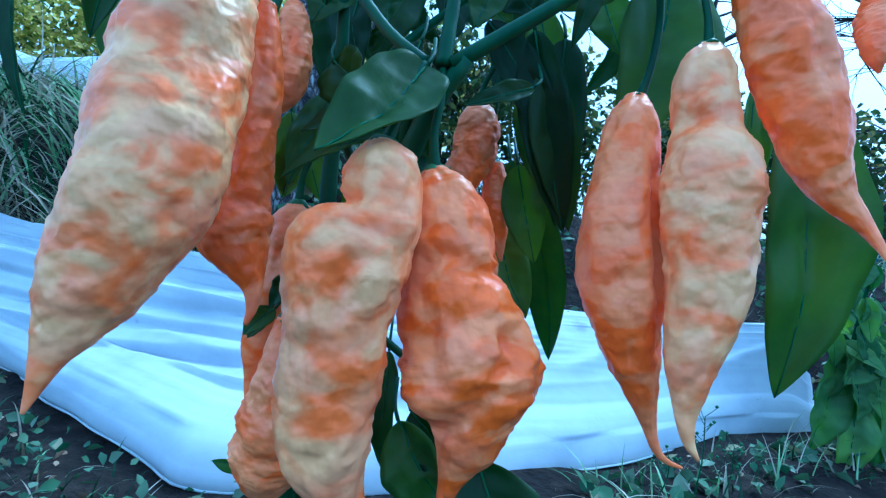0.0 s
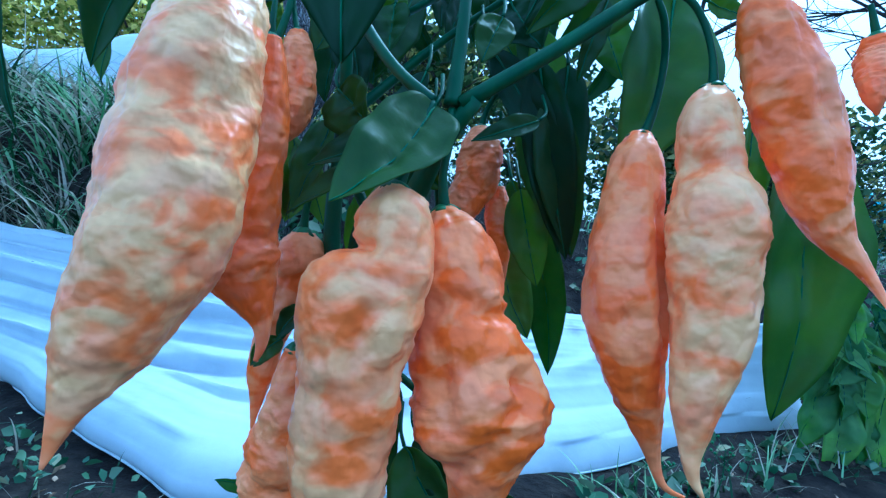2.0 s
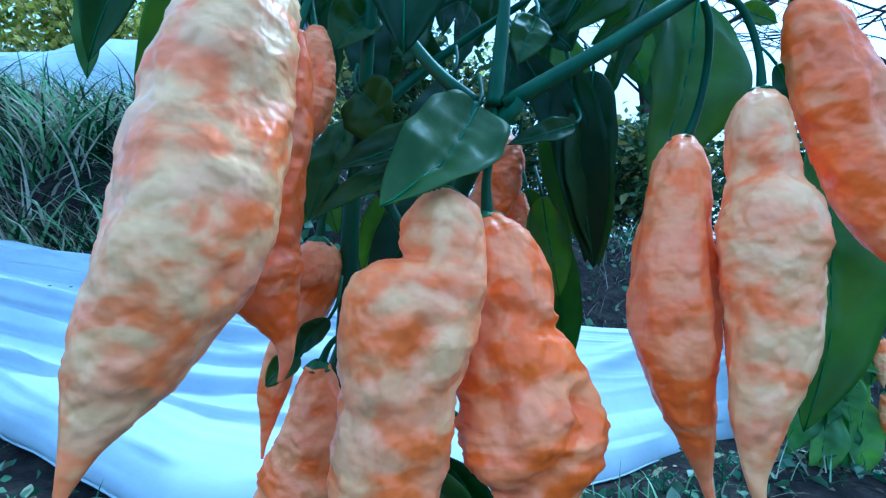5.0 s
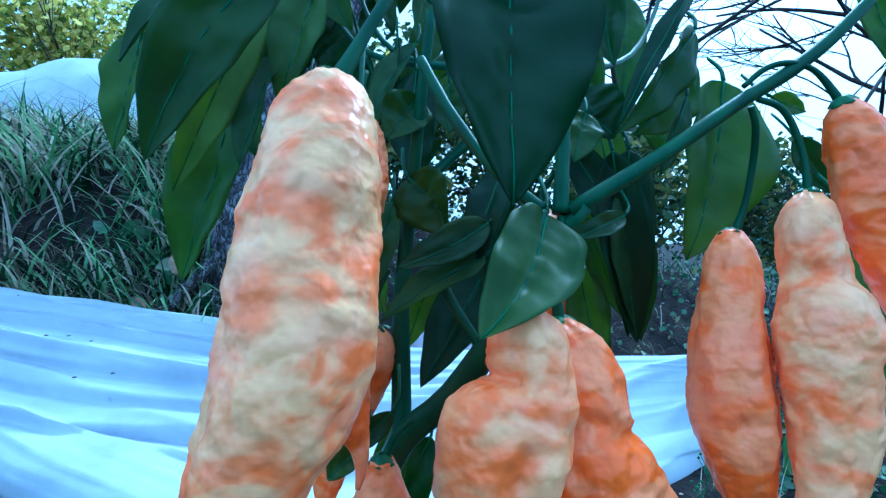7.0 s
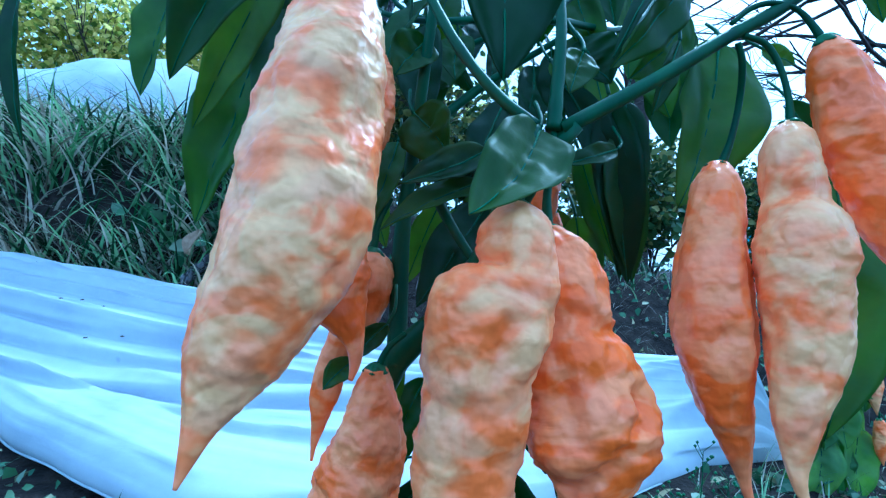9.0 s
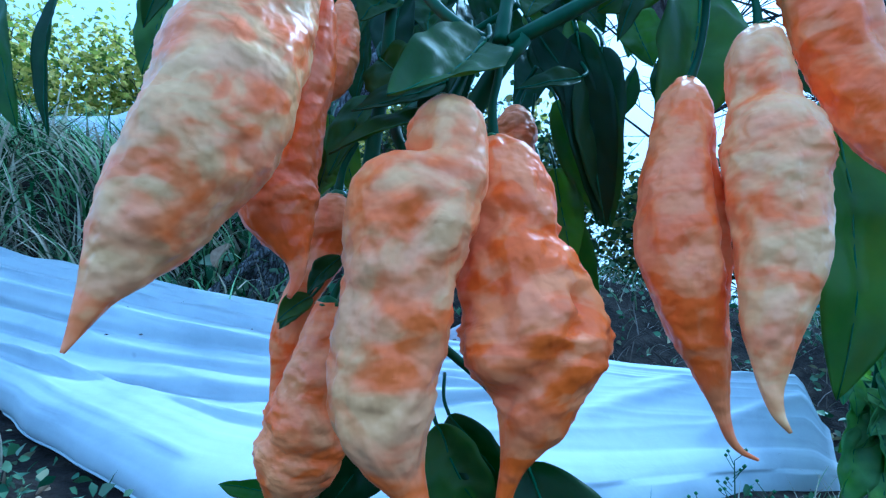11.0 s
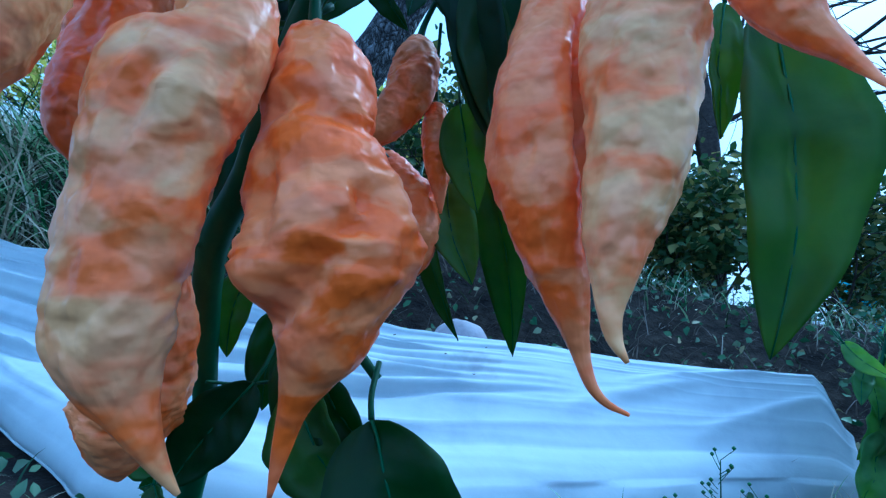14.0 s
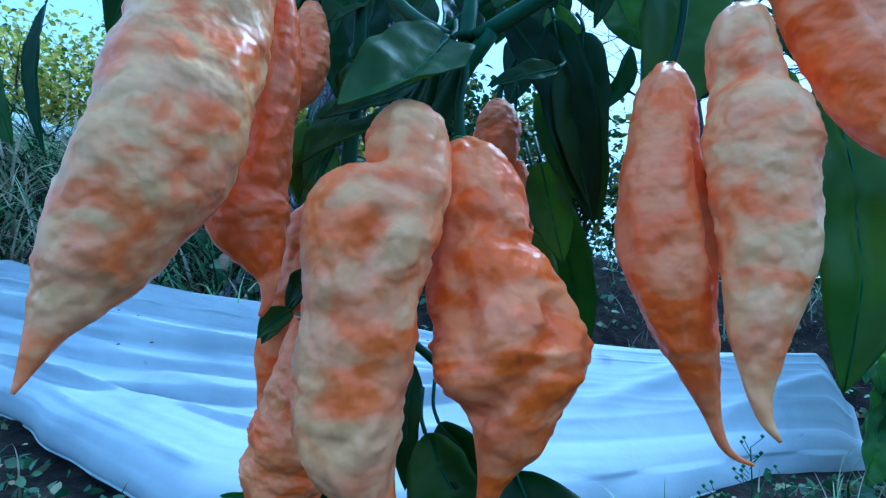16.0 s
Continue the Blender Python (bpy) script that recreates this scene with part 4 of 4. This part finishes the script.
def leaf_litter(name, count, place, size, material, label, category, seed, raise_to=0.0, parent=None):
    """Many small pointed leaflets, each a bent four-sided blade."""
    r = random.Random(seed)
    verts, faces = [], []
    for _ in range(count):
        x, y, z = place(r)
        z += r.random() * raise_to
        s = r.uniform(*size)
        m = Euler((r.uniform(-1.2, 1.2), r.uniform(-1.2, 1.2), r.uniform(0, 6.3))).to_matrix()
        n = len(verts)
        for q in ((0, 0, 0), (0.42, 0.45, 0.1), (0.3, 0.85, 0.06), (0, 1.25, -0.12), (-0.3, 0.85, 0.06), (-0.42, 0.45, 0.1), (0, 0.55, 0)):
            verts.append(Vector((x, y, z)) + m @ (Vector(q) * s))
        faces += [(n, n + 1, n + 6), (n + 1, n + 2, n + 6), (n + 2, n + 3, n + 6), (n + 3, n + 4, n + 6), (n + 4, n + 5, n + 6), (n + 5, n, n + 6)]
    ob = link(name, verts, faces, material, parent)
    return ob if parent else tagged(ob, label, category, kind="stuff")


leaf_litter("herb_leaves", 3000, on_bank(-0.3, 1.5, 0.64, 1.3), (0.005, 0.015), herb_mix, "small grey-green herb leaves over dry stalks", "herbs", 21, 0.05)
leaf_litter("herb_leaves", 500, tufts(-0.5, -0.2, 0.78, 1.05, 12, 9, 0.05), (0.012, 0.03), herb_mix, "broad green herb leaves beside the trunk", "herbs", 22, 0.1)
leaf_litter("herb_leaves", 520, before_hem(-0.7, -0.12, 0.13), (0.004, 0.011), herb_mix, "low green weeds on dark soil", "weeds", 23, 0.03)
leaf_litter("herb_leaves", 260, before_hem(0.1, 0.6, 0.1), (0.006, 0.018), herb_mix, "low weeds at the edge of the white cover", "weeds", 24, 0.012)
leaf_litter("soil_litter", 1500, on_bank(-0.9, 1.2, 0.1, 0.8), (0.003, 0.009), dead_leaf_skin, "brown leaf litter on dark soil", "litter", 25)


def curled_leaf(at, size, turn):
    verts, faces = [], []
    for i in range(9):
        u = i / 8
        for j in range(5):
            s = j / 2 - 1
            verts.append(Vector((s * 0.28 * size * math.sin(math.pi * min(1, u * 0.95 + 0.04)), (u - 0.5) * size, 0.22 * size * abs(s) ** 1.5 + 0.14 * size * math.sin(u * 4))))
    for i in range(8):
        for j in range(4):
            a = i * 5 + j
            faces.append((a, a + 1, a + 6, a + 5))
    ob = link("dead_leaf", verts, faces, dead_leaf_skin)
    ob.modifiers.new("thickness", "SOLIDIFY").thickness = 0.0006
    ob.matrix_world = pose(*at, *turn)
    tagged(ob, "dry curled tan leaf caught in the grass", "dead leaf")


curled_leaf((-0.382, 0.715, 0.262), 0.042, (70, 10, -25))
curled_leaf((-0.45, 0.715, 0.2), 0.03, (80, -20, 40))
curled_leaf((-0.24, 0.7, 0.15), 0.022, (60, 30, 10))


def fallen_stick(points, radius):
    top = empty("fallen_stick", points[0])
    stalk("stick", points, [radius] * len(points), bark, top, 20, 8)
    tagged(top, "grey fallen stick leaning on the bank", "stick")


fallen_stick([(-0.44, 0.73, 0.17), (-0.39, 0.745, 0.225), (-0.33, 0.77, 0.285)], 0.009)


def stone(at, size, label):
    bm = bmesh.new()
    bmesh.ops.create_icosphere(bm, subdivisions=4, radius=1.0)
    for v in bm.verts:
        v.co *= 1 + 0.18 * noise.noise(v.co * 1.4) + 0.05 * noise.noise(v.co * 5)
        v.co = Vector((v.co.x * size[0], v.co.y * size[1], v.co.z * size[2]))
    me = bpy.data.meshes.new("stone")
    bm.to_mesh(me)
    bm.free()
    me.materials.append(stone_skin)
    me.polygons.foreach_set("use_smooth", [True] * len(me.polygons))
    ob = new("stone", me)
    ob.location = at
    tagged(ob, label, "stone")


stone((0.0, 0.735, height(0.0, 0.735) + 0.012), (0.055, 0.04, 0.075), "pinkish grey stone on the bank behind the cover")


# ---- trees ----
def old_tree():
    top = empty("tree", (-0.375, 0.82, 0.1))

    def rough(u, a, c):
        return 1 + 0.16 * noise.noise(Vector((math.cos(a) * 2, math.sin(a) * 2, u * 5))) + 0.12 * noise.noise(Vector((math.cos(a) * 7, math.sin(a) * 7, u * 14)))
    v, f = tube([(-0.385, 0.82, 0.08), (-0.345, 0.82, 0.24), (-0.315, 0.82, 0.4), (-0.24, 0.82, 0.53), (-0.13, 0.83, 0.7), (0.02, 0.86, 1.0), (0.12, 0.9, 1.5)], (0.058, 0.045, 0.04, 0.04, 0.038, 0.034, 0.026), 70, 30, rough)
    keep_place(link("trunk", v, f, bark), top)
    v, f = tube([(-0.3, 0.82, 0.43), (-0.275, 0.84, 0.52), (-0.3, 0.88, 0.75), (-0.34, 0.95, 1.3)], (0.03, 0.024, 0.02, 0.014), 40, 20, rough)
    keep_place(link("limb", v, f, bark), top)
    tagged(top, "leaning tree with rough grey furrowed bark", "tree")


old_tree()


def grow(points, radius, length, depth, r, out):
    """Collects forked twigs as (points, radius)."""
    p, d = points
    line = [p]
    for _ in range(4):
        d = (d + Vector((r.uniform(-1, 1), r.uniform(-1, 1), r.uniform(-0.7, 0.9))) * 0.22).normalized()
        line.append(line[-1] + d * length / 4)
    out.append((line, radius))
    if depth:
        for _ in range(3 if depth > 1 else 4):
            k = r.randint(1, 4)
            nd = (d + Vector((r.uniform(-1, 1), r.uniform(-1, 1), r.uniform(-0.8, 0.8))) * 0.8).normalized()
            grow((line[k], nd), radius * 0.55, length * r.uniform(0.5, 0.75), depth - 1, r, out)


def twig_mesh(twigs, ring=5):
    verts, faces = [], []
    for line, rad in twigs:
        v, f = tube([tuple(p) for p in line], [rad * (1 - 0.14 * i) for i in range(len(line))], 7, ring)
        n = len(verts)
        verts += v
        faces += [tuple(a + n for a in q) for q in f]
    return verts, faces


def bare_tree(at, height_m, toward, seed, label):
    r = random.Random(seed)
    top = empty("tree", at)
    base = Vector(at)
    v, f = tube([base, base + Vector((0.05, 0, height_m * 0.5)), base + Vector((0.0, 0.1, height_m))], (0.07, 0.05, 0.03), 20, 12)
    keep_place(link("trunk", v, f, twig_bark), top)
    for i in range(7):
        start = base + Vector((0.03, 0.05, height_m * (0.35 + 0.09 * i)))
        out = []
        d = (Vector(toward) + Vector((r.uniform(-0.5, 0.5), r.uniform(-0.5, 0.5), r.uniform(-0.5, 0.6)))).normalized()
        grow((start, d), 0.014, r.uniform(0.7, 1.2), 3, r, out)
        v, f = twig_mesh(out)
        keep_place(link("limb", v, f, twig_bark), top)
    tagged(top, label, "tree")


bare_tree((2.5, 2.3, height(2.5, 2.3)), 2.2, (-1, -0.2, 0.1), 31, "leafless tree with fine dark twigs against the sky")
bare_tree((1.1, 2.6, height(1.1, 2.6)), 2.0, (0.2, -0.3, 0.6), 32, "thin bare tree behind the bank")


def bush(at, size, count, leaf_size, seed, label, material):
    """Forked stems with a ragged crown of small leaves gathered in clumps."""
    r = random.Random(seed)
    top = empty("bush", at)
    base, out = Vector(at), []
    for _ in range(6):
        grow((base + Vector((r.uniform(-0.3, 0.3) * size[0], r.uniform(-0.2, 0.2) * size[1], 0)), Vector((r.uniform(-0.5, 0.5), r.uniform(-0.4, 0.4), 1)).normalized()), 0.012 * size[2], size[2] * 0.6, 2, r, out)
    v, f = twig_mesh(out, 4)
    keep_place(link("branching_stem", v, f, twig_bark), top)
    clumps = [base + Vector((r.gauss(0, 0.42) * size[0], r.gauss(0, 0.42) * size[1], (0.15 + 0.85 * r.random() ** 0.8) * size[2])) for _ in range(max(24, count // 55))]

    def place(q):
        c = q.choice(clumps)
        s = 0.11 * max(size)
        return c.x + q.gauss(0, s), c.y + q.gauss(0, s), max(base.z, c.z + q.gauss(0, s * 0.8))
    leaf_litter("crown", count, place, leaf_size, material, "", "", seed + 1, 0.0, top)
    tagged(top, label, "bush")


for k, (bx, by, w, h) in enumerate([(-4.2, 4.6, 1.3, 1.7), (-3.0, 4.9, 1.2, 1.5), (-1.9, 5.2, 1.2, 1.5), (-0.7, 5.0, 1.1, 1.3), (-5.6, 4.0, 1.3, 1.8)]):
    bush((bx, by, height(bx, by)), (w, 0.7, h), 5400, (0.03, 0.07), 40 + k, "yellowing autumn bush with sunlit leaves on the slope", bush_mix)
for k, (bx, by, w, h) in enumerate([(0.62, 1.45, 0.2, 0.4), (0.25, 1.7, 0.25, 0.5), (1.15, 1.7, 0.3, 0.45), (-0.1, 1.5, 0.22, 0.45), (0.9, 2.4, 0.4, 0.6), (1.9, 2.4, 0.4, 0.5)]):
    bush((bx, by, height(bx, by)), (w, 0.2, h), 3400, (0.012, 0.028), 60 + k, "small dull green bush with a few yellow leaves", dim_bush)


# ---- second chili plant at the end of the bed ----
def side_plant():
    base = Vector((0.445, 0.56, height(0.445, 0.56)))
    top = empty("chili_plant", base)
    r = random.Random(5)
    tips = []
    for k in range(5):
        end = base + Vector((r.uniform(-0.05, 0.07), r.uniform(-0.06, 0.03), 0.14 + 0.022 * k))
        mid = base + Vector((r.uniform(-0.02, 0.03), 0, 0.1))
        stalk("branch", [tuple(base + Vector((0.005 * k, 0, 0))), tuple(mid), tuple(end)], (0.005, 0.0035, 0.0018), stem_green, top, 14, 8)
        tips += [mid.lerp(end, u) for u in (0.2, 0.45, 0.7, 1.0)]
    for p in tips * 2:
        ln = r.uniform(0.03, 0.055)
        d = Vector((r.uniform(-0.9, 0.7), r.uniform(-0.9, 0.2), r.uniform(-1.6, -0.4))).normalized() * ln
        leaf(top, tuple(p), tuple(p + d), ln * 0.4, r.uniform(-35, 35), 0.14, fresh_leaf)
    leaf(top, (0.4482, 0.56, 0.0763), (0.4036, 0.548, 0.0199), 0.0341, 10, 0.14, fresh_leaf)
    leaf(top, (0.4577, 0.552, 0.0715), (0.4232, 0.54, 0.0265), 0.0297, -20, 0.14, fresh_leaf)
    leaf(top, (0.4734, 0.544, 0.0743), (0.4244, 0.532, 0.0437), 0.0356, 15, 0.14, fresh_leaf)
    leaf(top, (0.4374, 0.552, 0.0465), (0.3926, 0.54, -0.0356), 0.0466, 5, 0.14, fresh_leaf)
    leaf(top, (0.4487, 0.544, 0.0543), (0.439, 0.532, 0.0014), 0.0382, -15, 0.14, fresh_leaf)
    leaf(top, (0.4494, 0.552, 0.0234), (0.4239, 0.54, -0.0701), 0.0426, 12, 0.14, fresh_leaf)
    leaf(top, (0.4773, 0.544, 0.0563), (0.4669, 0.532, 0.0034), 0.0318, 30, 0.14, fresh_leaf)
    leaf(top, (0.4801, 0.56, 0.1345), (0.458, 0.548, 0.0979), 0.0262, 0, 0.14, fresh_leaf)
    leaf(top, (0.488, 0.56, 0.1046), (0.4631, 0.548, 0.056), 0.0288, 20, 0.14, fresh_leaf)
    leaf(top, (0.5003, 0.56, 0.0975), (0.5058, 0.548, 0.0415), 0.0392, -10, 0.14, fresh_leaf)
    leaf(top, (0.4765, 0.56, 0.0136), (0.469, 0.548, -0.0593), 0.0392, -25, 0.14, fresh_leaf)
    leaf(top, (0.4773, 0.568, 0.0875), (0.4252, 0.556, 0.0591), 0.0292, 25, 0.14, fresh_leaf)
    leaf(top, (0.5085, 0.56, 0.0189), (0.49, 0.548, -0.0727), 0.0418, 10, 0.14, fresh_leaf)
    leaf(top, (0.516, 0.576, 0.1416), (0.5129, 0.564, 0.0931), 0.0336, 10, 0.14, fresh_leaf)
    tagged(top, "bushy light green chili plant at the bed's end", "plant")


side_plant()
SIDE = [((0.51, 0.54, 0.1), 0.06, 0.7), ((0.515, 0.54, 0.035), 0.055, 0.5), ((0.535, 0.55, 0.02), 0.05, 0.3)]
for (x, y, z), ln, pale in SIDE:
    chili([(x, y, z, 0.003), (x + 0.001, y, z - 0.1 * ln, 0.006), (x + 0.002, y, z - 0.4 * ln, 0.0085), (x + 0.001, y, z - 0.7 * ln, 0.006), (x + 0.003, y, z - ln, 0.0006)],
          [(x, y, z - 0.001), (x - 0.002, y, z + 0.012), (x - 0.012, y + 0.02, z + 0.03)], pale, 0.4, "small orange chili on the plant at the bed's end")


# ---- weeds before the cover ----
def shepherds_weed(at, tall, seed):
    r = random.Random(seed)
    base = Vector(at)
    top = empty("weed", base)
    tip = base + Vector((0.012, 0, tall))
    stalk("stem", [tuple(base), tuple(base.lerp(tip, 0.5) + Vector((0.003, 0, 0))), tuple(tip)], (0.0007, 0.0006, 0.0004), stem_green, top, 10, 6)
    for i in range(11):
        p = base.lerp(tip, 0.55 + 0.045 * i)
        a = r.uniform(0, 6.3)
        q = p + Vector((math.cos(a) * 0.01, math.sin(a) * 0.01, 0.007))
        stalk("twig", [tuple(p), tuple(p.lerp(q, 0.5)), tuple(q)], (0.0003, 0.0003, 0.0003), stem_green, top, 5, 4)
        v, f = tube([tuple(q), tuple(q + Vector((0, 0, 0.0015))), tuple(q + Vector((0, 0, 0.003)))], (0.0004, 0.0016, 0.0003), 6, 6)
        keep_place(link("seed_head", v, f, calyx_green), top)
    tagged(top, "thin flowering weed before the white cover", "weed")


shepherds_weed((0.206, 0.4, height(0.206, 0.4)), 0.075, 3)
shepherds_weed((0.17, 0.385, height(0.17, 0.385)), 0.035, 4)
shepherds_weed((0.235, 0.41, height(0.235, 0.41)), 0.05, 6)


# ---- teal tarpaulin far off on one side ----
def tarp():
    verts, faces = [], []
    for i in range(24):
        for j in range(10):
            u, v = i / 23, j / 9
            x, y = 2.0 + 1.6 * u, 3.0 + 0.4 * v
            verts.append((x, y, height(x, y) + 0.05 + 0.5 * math.sin(math.pi * v * 0.6) * (0.8 + 0.2 * math.sin(u * 7)) + 0.04 * noise.noise(Vector((u * 8, v * 6, 1)))))
    for i in range(23):
        for j in range(9):
            a = i * 10 + j
            faces.append((a, a + 10, a + 11, a + 1))
    ob = link("tarpaulin", verts, faces, tarp_skin)
    ob.modifiers.new("thickness", "SOLIDIFY").thickness = 0.004
    tagged(ob, "teal tarpaulin stretched over a distant bed", "tarpaulin")


tarp()
